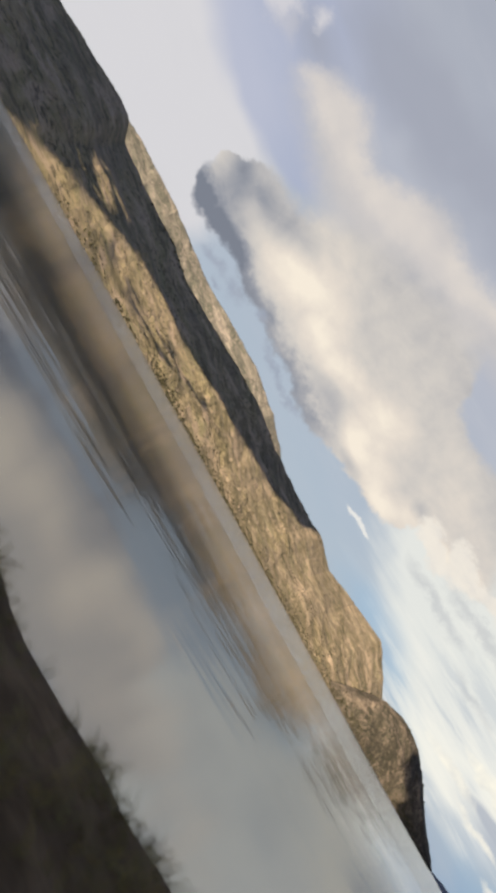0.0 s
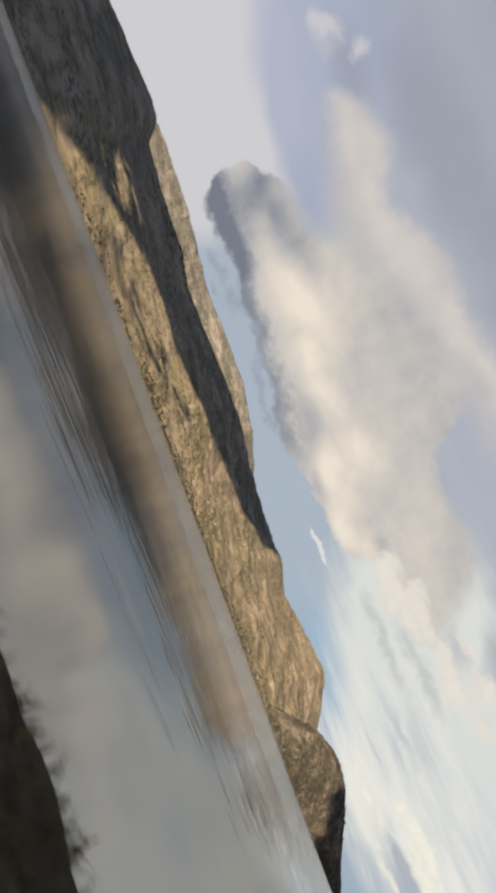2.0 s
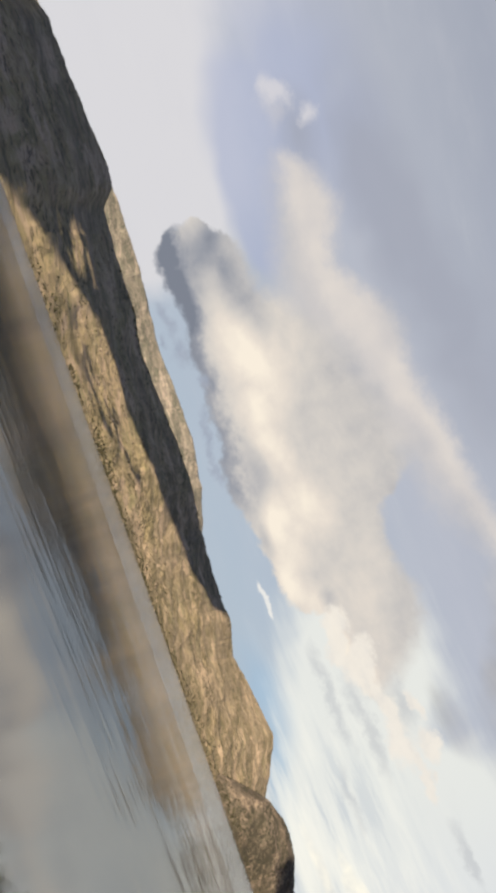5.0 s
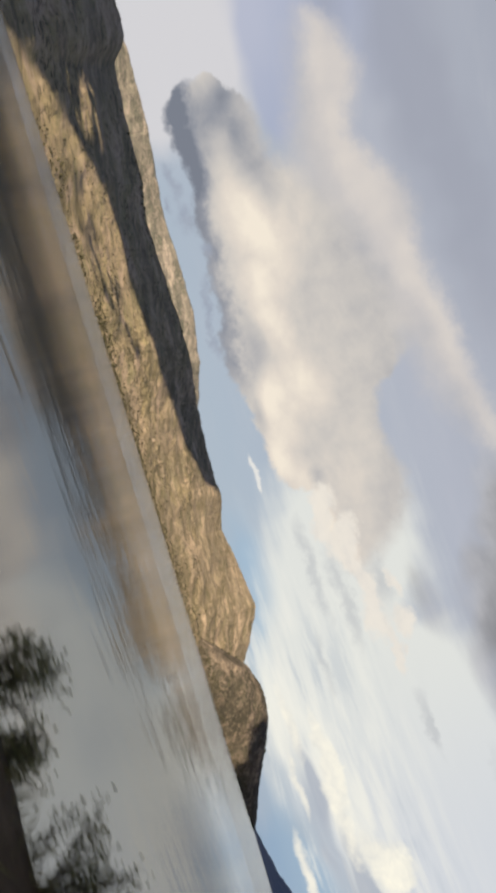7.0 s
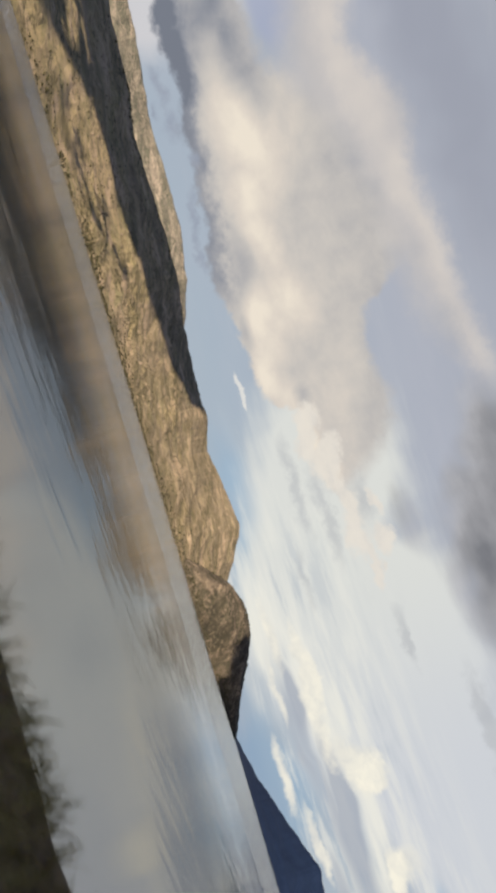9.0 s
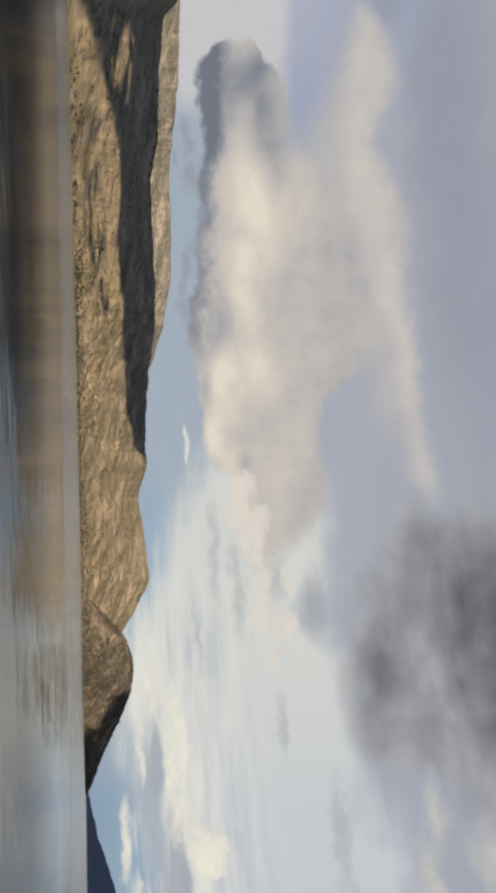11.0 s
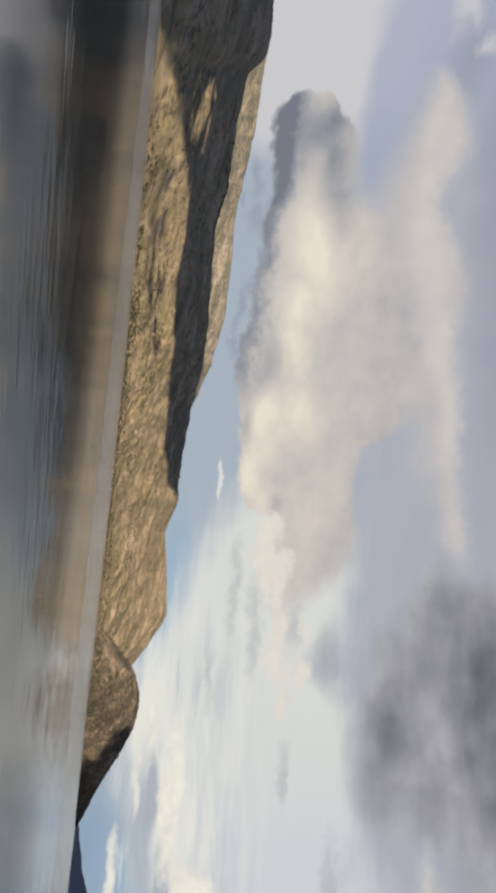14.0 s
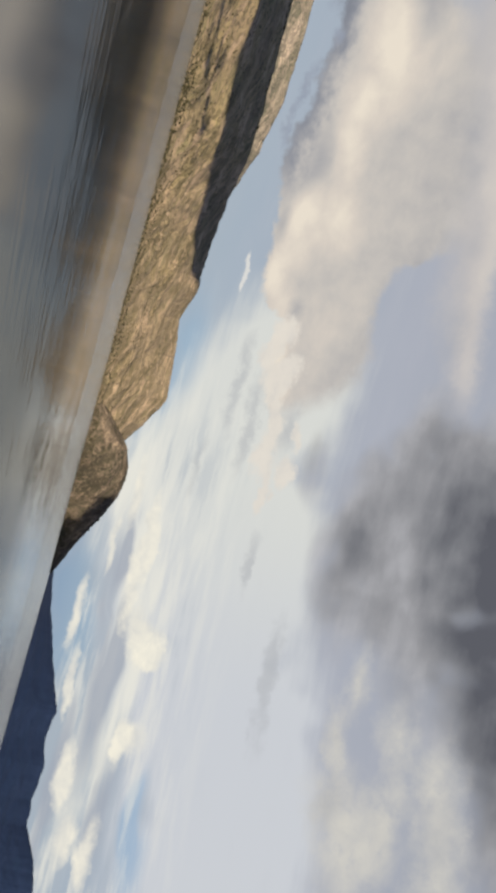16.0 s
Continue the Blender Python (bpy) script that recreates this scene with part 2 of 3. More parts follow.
wisp = wavering(k.puffs(at, [(-20.8, 6.8, 0.9, 0.5), (-19.4, 7.1, 0.8, 0.6), (-17.6, 7.2, 1.0, 0.8), (-18.6, 6.2, 0.5, 0.3), (-12.2, 7.1, 1.6, 0.35), (-9.6, 6.95, 1.6, 0.3), (-15.4, 7.8, 0.9, 0.4)], 1.1), grain, 1.0)
colour = over(colour, k.span(wisp, 0.3, 1.1), k.mix(fine, srgb(136, 146, 167), srgb(166, 173, 188)), 0.8)
# dark rain-bearing cloud
dark = plus(wavering(k.puffs(soft_at, [(6.4, 21.8, 2.6, 1.8), (8.5, 24.5, 4.0, 3.0), (12.0, 20.6, 3.4, 2.0), (15.5, 18.6, 4.4, 2.3), (19.0, 19.4, 4.4, 2.6), (17.0, 24.5, 6.0, 4.4), (20.5, 26.5, 6.4, 4.4), (12, 28, 7, 4), (27, 30.5, 7.0, 3.0), (33, 32, 6, 2.4), (11.4, 15.2, 2.4, 0.9)], 0.8), mass, 1.1))
dark = wavering(wavering(dark, heads, 0.3), rolls, 0.5)
deep = k.puffs(soft_at, [(13, 28, 6, 2.8), (17, 27.5, 6, 2.8), (22, 29, 6, 2.6), (28, 30.5, 5, 2.0), (16.5, 18.8, 2.0, 1.2), (12, 24.4, 2.6, 1.2)], 0.62)
dark_tone = plus(0.82, k.math("MULTIPLY", swell, 1.0), k.math("MULTIPLY", heads_lit, 0.3), k.math("MULTIPLY", k.math("SUBTRACT", rolls, 0.5), 0.7), k.math("MULTIPLY", deep, -0.85), k.math("MULTIPLY", k.span(dark, 0.3, 1.2), -0.16))
dark_colour = k.ramp(dark_tone, [(0.0, srgb(88, 90, 99)), (0.35, srgb(122, 124, 131)), (0.7, srgb(153, 154, 160)), (1.0, srgb(183, 184, 191))])
colour = over(colour, k.span(dark, 0.05, 0.8), dark_colour, 0.95)
pale = wavering(wavering(k.puffs(at, [(32.6, 20.6, 2.6, 1.6), (31.0, 26.8, 3.0, 1.9), (36.4, 22.0, 3.4, 2.0), (28.0, 24.2, 2.2, 1.2), (25.2, 21.2, 2.4, 0.8), (37, 27.5, 4, 2.0), (33.4, 23.8, 3.0, 1.2), (29, 20.2, 2.0, 0.7)], 1.05), heads, 0.7), grain, 0.6)
colour = over(colour, k.span(pale, 0.0, 1.3), k.ramp(plus(0.6, k.math("MULTIPLY", swell, 1.2), k.math("MULTIPLY", heads_lit, 0.5)), [(0.1, srgb(170, 172, 176)), (0.5, srgb(204, 203, 200)), (0.9, srgb(226, 223, 213))]), 0.85)
glow = wavering(k.puffs(soft_at, [(19, 5.0, 6, 1.6), (25, 6.2, 4, 1.4), (15.5, 3.6, 4, 1.0), (30, 6.6, 4, 1.0), (36, 5.0, 5, 1.6)], 1.0), streak, 1.6)
colour = over(colour, k.span(glow, 0.1, 1.2), srgb(236, 236, 229), 0.8)
# small bright heaps low down, and the little cloud under the great one
base_grey = wavering(k.puffs(soft_at, [(29.9, 5.0, 6, 0.8), (22.6, 3.9, 5, 0.5), (36.8, 6.9, 4, 0.8), (36, 3.4, 5, 0.6), (20, 4.4, 4, 0.3), (27, 5.2, 3, 0.5)], 1.1), streak, 1.6)
colour = over(colour, k.span(base_grey, 0.1, 0.9), srgb(166, 174, 189), 0.8)
puff_at = k.vec("ADD", flat, k.scale(crisp, 1.5))
puff = wavering(wavering(k.puffs(puff_at, [(26.1, 7.1, 1.2, 1.1), (24.7, 6.2, 1.2, 0.8), (26.7, 7.6, 0.7, 0.8), (31.9, 7.4, 1.0, 1.0), (32.6, 6.9, 1.4, 0.4), (21.8, 5.3, 2.2, 0.4), (18.0, 5.5, 2.2, 0.3), (16.5, 4.1, 2.2, 0.3), (25.2, 2.3, 2.2, 0.35),
                                       (34.9, 4.1, 1.8, 0.5), (38.2, 5.0, 1.4, 0.6), (39, 6.4, 2, 0.5), (20.1, 5.9, 2.0, 0.25), (19.7, 3.4, 2.0, 0.25), (29.3, 3.0, 2.0, 0.25)], 1.3), heads, 1.3), grain, 0.9)
colour = over(colour, k.span(puff, 0.1, 1.1), k.ramp(plus(0.6, k.math("MULTIPLY", heads_lit, 1.3)), [(0.1, srgb(196, 201, 207)), (0.8, srgb(250, 246, 232))]), 0.95)
little = k.puffs(k.vec("ADD", flat, k.scale(crisp, 1.5)), [(-0.8, 6.8, 0.5, 0.16), (-0.1, 6.9, 0.5, 0.2), (0.6, 6.95, 0.45, 0.2), (1.1, 6.9, 0.3, 0.12)], 1.2)
colour = over(colour, k.span(little, 0.25, 0.9), srgb(232, 231, 228), 0.8)
colour = k.vec("MULTIPLY", colour, (1.015, 1.0, 0.965))  # evening warmth
back = k.add("ShaderNodeBackground", {0: colour, 1: 0.28})
k.add("ShaderNodeOutputWorld", {0: back.outputs[0]})

# ---- materials ----


def material(name):
    m = bpy.data.materials.new(name)
    m.use_nodes = True
    n = Nodes(m.node_tree)
    return m, n


def finish(n, colour, rough, bump=None, strength=0.5, distance=1.0, **more):
    inputs = {"Base Color": colour, "Roughness": rough}
    if bump is not None:
        inputs["Normal"] = n.add("ShaderNodeBump", {"Height": bump, "Strength": strength, "Distance": distance}).outputs[0]
    inputs["Specular IOR Level"] = 0.05
    inputs.update(more)
    b = n.add("ShaderNodeBsdfPrincipled", inputs)
    n.add("ShaderNodeOutputMaterial", {0: b.outputs[0]})


def place(n):
    return n.add("ShaderNodeNewGeometry").outputs[0]


def hill_material(name, straw, rock, scrub, scrub_share, depth=11.0, pale=0.6, ribs=0.3, steep=9.0, lean=0.035):
    """Dry grass, broken by rock faces and dark scrub; pale: how far the rock faces stand out."""
    m, n = material(name)
    p = place(n)
    slope = n.add("ShaderNodeTexCoord").outputs[2]  # bearing in degrees, share of the way up
    wide = n.noise(p, 0.006, 4).outputs[0]
    mid = n.add("ShaderNodeTexNoise", {"Vector": p, "Scale": 0.024, "Detail": 7.0, "Roughness": 0.6, "Distortion": 1.2}).outputs[0]
    fine = n.noise(p, 0.2, 6, 0.7).outputs[0]
    # ribs and gullies come down to the shore aslant, from the height on one hand to the water on the other
    across = n.add("ShaderNodeVectorMath", {0: slope, 1: (lean * steep, steep, 0)}, operation="DOT_PRODUCT").outputs[1]
    aslant = n.add("ShaderNodeCombineXYZ", {0: n.math("MULTIPLY", n.add("ShaderNodeSeparateXYZ", {0: slope}).outputs[0], ribs), 1: across}).outputs[0]
    runs = n.add("ShaderNodeTexNoise", {"Vector": aslant, "Scale": 1.0, "Detail": 6.0, "Roughness": 0.6, "Distortion": 0.5}).outputs[0]
    folds = n.add("ShaderNodeTexNoise", {"Vector": n.scale(aslant, 2.7), "Scale": 1.0, "Detail": 5.0, "Roughness": 0.6, "Distortion": 0.4}).outputs[0]
    # grass below and on one hand, bare rock higher up and on the other
    where = n.add("ShaderNodeSeparateXYZ", {0: slope})
    bare = n.math("ADD", n.span(where.outputs[0], -16.0, 6.0, -0.12, 0.1), n.span(where.outputs[1], 0.1, 0.8, -0.06, 0.08))
    c = n.mix(n.span(n.math("ADD", wide, bare), 0.4, 0.6), straw, rock)
    c = n.mix(n.math("MULTIPLY", n.span(n.noise(p, 0.012, 3).outputs[0], 0.5, 0.66), 0.5), c, (straw[0] * 0.72, straw[1] * 0.85, straw[2] * 0.75, 1))
    bright = (min(rock[0] * 2.1, 0.42), min(rock[1] * 1.95, 0.36), min(rock[2] * 1.95, 0.3), 1)
    c = n.mix(n.math("MULTIPLY", n.span(mid, 0.53, 0.66), pale * 0.6), c, bright)
    c = n.mix(n.math("MULTIPLY", n.span(mid, 0.46, 0.36), 0.4), c, n.mix(0.6, scrub, rock))
    # gullies and ribs running aslant down to the shore
    c = n.mix(n.math("MULTIPLY", n.span(runs, 0.52, 0.62), pale), c, bright)
    c = n.mix(n.math("MULTIPLY", n.span(runs, 0.5, 0.4), 0.6), c, n.mix(0.6, scrub, rock))
    c = n.mix(n.math("MULTIPLY", n.span(folds, 0.53, 0.64), pale * 0.25), c, bright)
    c = n.mix(n.math("MULTIPLY", n.span(folds, 0.47, 0.37), 0.22), c, n.mix(0.65, scrub, rock))
    crack = n.span(n.math("ABSOLUTE", n.math("SUBTRACT", folds, 0.5)), 0.022, 0.0)
    c = n.mix(n.math("MULTIPLY", crack, 0.2), c, n.mix(0.4, scrub, rock))
    # layers of rock, seen as long level bands
    layers = n.add("ShaderNodeTexNoise", {"Vector": n.vec("MULTIPLY", p, (0.011, 0.011, 0.11)), "Scale": 1.0, "Detail": 7.0, "Roughness": 0.65, "Distortion": 0.6}).outputs[0]
    c = n.mix(n.math("MULTIPLY", n.span(layers, 0.55, 0.68), pale * 0.35), c, bright)
    c = n.mix(n.math("MULTIPLY", n.span(layers, 0.46, 0.34), 0.4), c, n.mix(0.75, scrub, rock))
    c = n.mix(n.math("MULTIPLY", n.span(fine, 0.5, 0.66), 0.35), c, n.mix(0.5, scrub, straw))
    patch = n.math("ADD", n.noise(p, 0.09, 5, 0.7).outputs[0], n.math("MULTIPLY", n.math("SUBTRACT", wide, 0.5), -0.5))
    c = n.mix(n.math("MULTIPLY", n.span(patch, 1 - scrub_share - 0.02, 1 - scrub_share + 0.05), 0.75), c, scrub)
    # thickets in belts, and single crags of pale stone
    belt = n.math("ADD", n.noise(p, 0.017, 7, 0.7).outputs[0], n.math("ADD", n.span(where.outputs[1], 0.0, 0.3, 0.05, 0.0), n.span(where.outputs[0], -18.0, 0.0, -0.05, 0.03)))
    c = n.mix(n.math("MULTIPLY", n.span(belt, 0.5, 0.62), 0.75), c, n.mix(0.3, scrub, straw))
    # wide pale patches: sun-facing slopes put into the colour, and into the bump
    sunlit_patch = n.add("ShaderNodeTexNoise", {"Vector": n.vec("ADD", p, (310.0, 90.0, 0.0)), "Scale": 0.011, "Detail": 6.0, "Roughness": 0.62, "Distortion": 1.0}).outputs[0]
    c = n.mix(n.math("MULTIPLY", n.span(sunlit_patch, 0.48, 0.66), pale * 0.4), c, bright)
    crag = n.add("ShaderNodeTexNoise", {"Vector": n.vec("MULTIPLY", p, (1.0, 1.0, 1.6)), "Scale": 0.045, "Detail": 6.0, "Roughness": 0.7, "Distortion": 0.8}).outputs[0]
    c = n.mix(n.math("MULTIPLY", n.span(crag, 0.58, 0.68), pale), c, bright)
    finish(n, c, 0.95, n.math("ADD", n.math("MULTIPLY", n.math("ADD", crag, sunlit_patch), 0.9), n.math("MULTIPLY", fine, 0.12)), 1.0, depth)
    return m


HILL = hill_material("dry_hillside", (0.175, 0.146, 0.084, 1), (0.12, 0.101, 0.073, 1), (0.018, 0.02, 0.015, 1), 0.44, 5.5, 0.9, lean=0.012)
HEADLAND = hill_material("scrubby_headland", (0.045, 0.039, 0.03, 1), (0.064, 0.055, 0.045, 1), (0.011, 0.012, 0.01, 1), 0.5, 6.0, 0.6, 0.9, 4.0, 0.05)
FAR_HILL = hill_material("pale_far_slope", (0.105, 0.1, 0.08, 1), (0.108, 0.1, 0.086, 1), (0.026, 0.03, 0.028, 1), 0.52, 6.0, 0.9)
# far mountain: distance haze and shade are put into the base colour
HAZE_BLUE_HILL = hill_material("haze_blue_forest", (0.005, 0.011, 0.03, 1), (0.006, 0.012, 0.032, 1), (0.004, 0.009, 0.026, 1), 0.45, 1.5, 0.1)


def plain(name, a, b, scale, rough=0.9, bump=0.4, distance=0.05):
    m, n = material(name)
    p = place(n)
    t = n.noise(p, scale, 6, 0.65).outputs[0]
    u = n.noise(p, scale * 0.13, 3).outputs[0]
    c = n.mix(n.span(n.math("ADD", t, n.math("SUBTRACT", u, 0.5)), 0.3, 0.75), a, b)
    finish(n, c, rough, t, bump, distance)
    return m


SCRUB = plain("scrub_leaves", (0.016, 0.016, 0.01, 1), (0.034, 0.032, 0.019, 1), 0.4)
SOIL = plain("verge_soil", (0.05, 0.034, 0.019, 1), (0.115, 0.08, 0.046, 1), 2.0)
ASPHALT = plain("asphalt", (0.04, 0.04, 0.04, 1), (0.065, 0.063, 0.06, 1), 12.0, 0.85, 0.3, 0.01)
GRASS = plain("verge_grass", (0.075, 0.07, 0.03, 1), (0.16, 0.135, 0.06, 1), 3.0)
def leaf_material():
    m, n = material("shrub_leaf")
    t = n.noise(place(n), 6.0, 5, 0.65).outputs[0]
    c = n.mix(n.span(t, 0.3, 0.7), (0.09, 0.095, 0.042, 1), (0.19, 0.175, 0.086, 1))
    face = n.add("ShaderNodeBsdfDiffuse", {0: c}).outputs[0]
    glow = n.add("ShaderNodeBsdfTranslucent", {0: c}).outputs[0]
    n.add("ShaderNodeOutputMaterial", {0: n.add("ShaderNodeMixShader", {0: 0.45, 1: face, 2: glow}).outputs[0]})
    return m


LEAF = leaf_material()
POST = plain("weathered_post", (0.02, 0.019, 0.018, 1), (0.05, 0.046, 0.042, 1), 30.0, 0.7, 0.3, 0.004)
TWIG = plain("shrub_twig", (0.035, 0.028, 0.02, 1), (0.07, 0.055, 0.04, 1), 20.0)
LAND = plain("grassland", (0.06, 0.065, 0.025, 1), (0.14, 0.12, 0.06, 1), 0.1)
CLOUD = plain("cloud_white", (0.78, 0.78, 0.78, 1), (0.84, 0.84, 0.84, 1), 0.01, 1.0, 0.2, 5.0)


def water_material():
    m, n = material("lake_water")
    p = place(n)
    s = n.add("ShaderNodeSeparateXYZ", {0: p})
    # wind-ruffled water starts along a wavering line well out from the bank
    line = n.math("ADD", s.outputs[1], n.math("MULTIPLY", n.noise(p, 0.01, 3).outputs[0], 40.0))
    line = n.math("ADD", line, 10.0)
    wind = n.span(line, 305.0, 335.0)
    # patches of ripples, drawn out along the bank
    lanes = n.noise(n.vec("MULTIPLY", p, (0.035, 0.05, 0.0)), 1.0, 3).outputs[0]
    lane = n.math("MULTIPLY", n.span(lanes, 0.4, 0.56), n.math("MULTIPLY", n.span(s.outputs[1], 34.0, 50.0), n.span(s.outputs[1], 105.0, 80.0)))
    half = (0.5, 0.5, 0.5)
    crests = n.add("ShaderNodeMapping", {0: p, 2: (0, 0, radians(30))}, vector_type="TEXTURE").outputs[0]  # they run out from the bank aslant
    crests = n.vec("MULTIPLY", crests, (0.16, 1.5, 0.0))
    ripple = n.vec("SUBTRACT", n.noise(crests, 1.0, 3, 0.5).outputs[1], half)
    swell = n.vec("SUBTRACT", n.noise(n.vec("MULTIPLY", p, (0.02, 0.06, 0.0)), 1.0, 2).outputs[1], half)
    chop = n.vec("SUBTRACT", n.noise(n.vec("MULTIPLY", p, (0.5, 1.1, 0.0)), 1.0, 3).outputs[1], half)
    tilt = n.vec("ADD", n.scale(n.vec("MULTIPLY", ripple, (0.02, 0.085, 0.0)), n.span(lane, 0.0, 1.0, 0.05, 1.0)), n.vec("MULTIPLY", swell, (0.006, 0.014, 0.0)))
    tilt = n.vec("ADD", tilt, n.scale(n.vec("MULTIPLY", chop, (0.5, 0.9, 0.0)), wind))
    mild = n.vec("SUBTRACT", n.noise(n.vec("MULTIPLY", p, (0.35, 0.9, 0.0)), 1.0, 2).outputs[1], half)
    tilt = n.vec("ADD", tilt, n.scale(n.vec("MULTIPLY", mild, (0.008, 0.075, 0.0)), n.span(s.outputs[1], 50.0, 150.0, 0.06, 1.0)))
    normal = n.add("ShaderNodeVectorMath", {0: n.vec("ADD", tilt, (0.0, 0.0, 1.0))}, operation="NORMALIZE").outputs[0]
    rough = n.math("MULTIPLY_ADD", wind, 0.0, n.math("ADD", n.span(lanes, 0.35, 0.65, 0.07, 0.1), n.span(s.outputs[1], 50.0, 220.0, 0.0, 0.03)))
    # murky water below; reflections dimmed by place, along the bank and out from it
    along = n.math("ADD", s.outputs[0], n.math("MULTIPLY", n.math("SUBTRACT", n.noise(p, 0.02, 3).outputs[0], 0.5), 50.0))
    # one stretch off the bank where reflections are turned down, by position alone
    ruffled = n.math("MULTIPLY", n.span(along, -70.0, -135.0), n.math("MULTIPLY", n.span(s.outputs[1], 24.0, 42.0), n.span(s.outputs[1], 190.0, 90.0)))
    gloss = n.math("MULTIPLY", n.math("ADD", n.span(s.outputs[1], 24.0, 60.0, 0.38, 0.36), n.span(s.outputs[1], 70.0, 190.0, 0.0, 0.46)), n.span(ruffled, 0.0, 1.0, 1.0, 0.62))
    gloss = n.math("ADD", gloss, n.math("MULTIPLY", n.span(wind, 0.0, 1.0), -0.14))
    gloss = n.math("MULTIPLY", gloss, n.span(n.add("ShaderNodeFresnel", {0: 1.33, 1: normal}).outputs[0], 0.0, 0.22))
    body = n.add("ShaderNodeBsdfDiffuse", {0: (0.016, 0.02, 0.0165, 1)}).outputs[0]
    skin = n.add("ShaderNodeBsdfGlossy", {0: (1, 1, 1, 1), "Roughness": rough, "Normal": normal}).outputs[0]
    n.add("ShaderNodeOutputMaterial", {0: n.add("ShaderNodeMixShader", {0: gloss, 1: body, 2: skin}).outputs[0]})
    return m


WATER = water_material()

# ---- shapes ----


def hashed(ix, iy, seed):
    h = np.sin(ix * 127.1 + iy * 311.7 + seed * 74.7) * 43758.5453
    return h - np.floor(h)


def value_noise(x, y, seed=0):
    ix, iy = np.floor(x), np.floor(y)
    fx, fy = x - ix, y - iy
    fx, fy = fx * fx * (3 - 2 * fx), fy * fy * (3 - 2 * fy)
    a, b = hashed(ix, iy, seed), hashed(ix + 1, iy, seed)
    c, d = hashed(ix, iy + 1, seed), hashed(ix + 1, iy + 1, seed)
    return (a + (b - a) * fx) * (1 - fy) + (c + (d - c) * fx) * fy - 0.5


def fbm(x, y, seed=0, octaves=5, gain=0.5):
    total, amp = 0.0, 1.0
    for o in range(octaves):
        total = total + amp * value_noise(x * 2 ** o, y * 2 ** o, seed + o)
        amp *= gain
    return total


def ridged(x, y, seed=0, octaves=4):
    total, amp = 0.0, 1.0
    for o in range(octaves):
        total = total + amp * (0.5 - np.abs(value_noise(x * 2 ** o, y * 2 ** o, seed + o)) * 2)
        amp *= 0.5
    return total


def mesh_object(name, verts, faces, mat, smooth=True):
    me = bpy.data.meshes.new(name)
    me.from_pydata([tuple(v) for v in verts], [], faces)
    me.materials.append(mat)
    if smooth:
        me.polygons.foreach_set("use_smooth", [True] * len(me.polygons))
    me.update()
    return new(name, me)


def grid_faces(cols, rows):
    i = np.arange(cols * rows).reshape(cols, rows)
    quads = np.stack([i[:-1, :-1], i[1:, :-1], i[1:, 1:], i[:-1, 1:]], -1).reshape(-1, 4)
    return quads.tolist()


VIEW = np.array((-100.0, 0.0))  # middle of the bank, from which bearings of the hills are given


def hill(name, mat, bearings, foot, crest, rise, step, rows, rough_m, seed, bench=1.25, gullies=12.0):
    """A range of hills along a far shore. bearings: (from, to) in degrees; foot and crest: (bearing, metres away);
    rise: (bearing, degrees that the crest stands above eye level)."""
    az = np.arange(bearings[0], bearings[1], step)
    d0 = np.interp(az, *zip(*foot))
    d1 = np.interp(az, *zip(*crest))
    el = np.interp(az, *zip(*rise))
    pad = int(0.5 / step)
    el = np.convolve(np.pad(el, pad, mode="edge"), np.hanning(2 * pad + 3)[1:-1] / np.hanning(2 * pad + 3).sum(), mode="valid") + 0.08 * fbm(az * 1.3, az * 0 + 3, seed, 6, 0.62)
    top = EYE + np.tan(np.radians(el)) * d1
    u = np.concatenate([np.linspace(-0.03, 1, rows), np.linspace(1.04, 1.8, 12)])
    U = np.tile(u, (len(az), 1))
    A = np.radians(az)[:, None]
    D = d0[:, None] + (d1 - d0)[:, None] * U
    X, Y = VIEW[0] + np.sin(A) * D, VIEW[1] + np.cos(A) * D
    up = np.where(U < 1, np.clip(U, 0, 1) ** bench, 1 - (U - 1) * 0.9)
    window = np.clip(U * 6, 0, 1) * np.clip((1 - U) * 2.2, 0.04, 1)
    size = top[:, None] / 160
    Z = top[:, None] * up + window * rough_m * size * (
        20 * ridged(X / 420, Y / 420, seed, 4) + gullies * fbm(az[:, None] / 5.0 + 2.4 * U + 0.7 * fbm(X / 200, Y / 200, seed + 5, 3), U * 0.9, seed + 2, 3)
        + 6 * fbm(X / 80, Y / 80, seed + 9, 4) + 7 * fbm(az[:, None] / 2.2 + 3.2 * U + 0.5 * fbm(X / 90, Y / 90, seed + 6, 3), U * 2.4, seed + 22, 4) + 2.2 * fbm(X / 30, Y / 30, seed + 20, 3)
        + 8 * np.clip((az[:, None] + 16) / 10, 0.25, 1) * ridged(az[:, None] / 1.7 + 4.0 * U + 0.6 * fbm(X / 110, Y / 110, seed + 7, 3), U * 2.0, seed + 33, 3))
    Z = np.where(U < 0, -4.0, np.maximum(Z, np.where(U < 1, 0.15 + 6 * np.clip(U, 0, 1), -30)))
    ob = mesh_object(name, np.stack([X, Y, Z], -1).reshape(-1, 3), grid_faces(*X.shape), mat)
    corners = np.empty(len(ob.data.loops), dtype=np.int32)
    ob.data.loops.foreach_get("vertex_index", corners)
    slope = np.stack([np.broadcast_to(az[:, None], U.shape), U], -1).reshape(-1, 2)
    ob.data.uv_layers.new(name="slope").data.foreach_set("uv", slope[corners].astype(np.float32).ravel())
    return ob, X, Y, Z, U


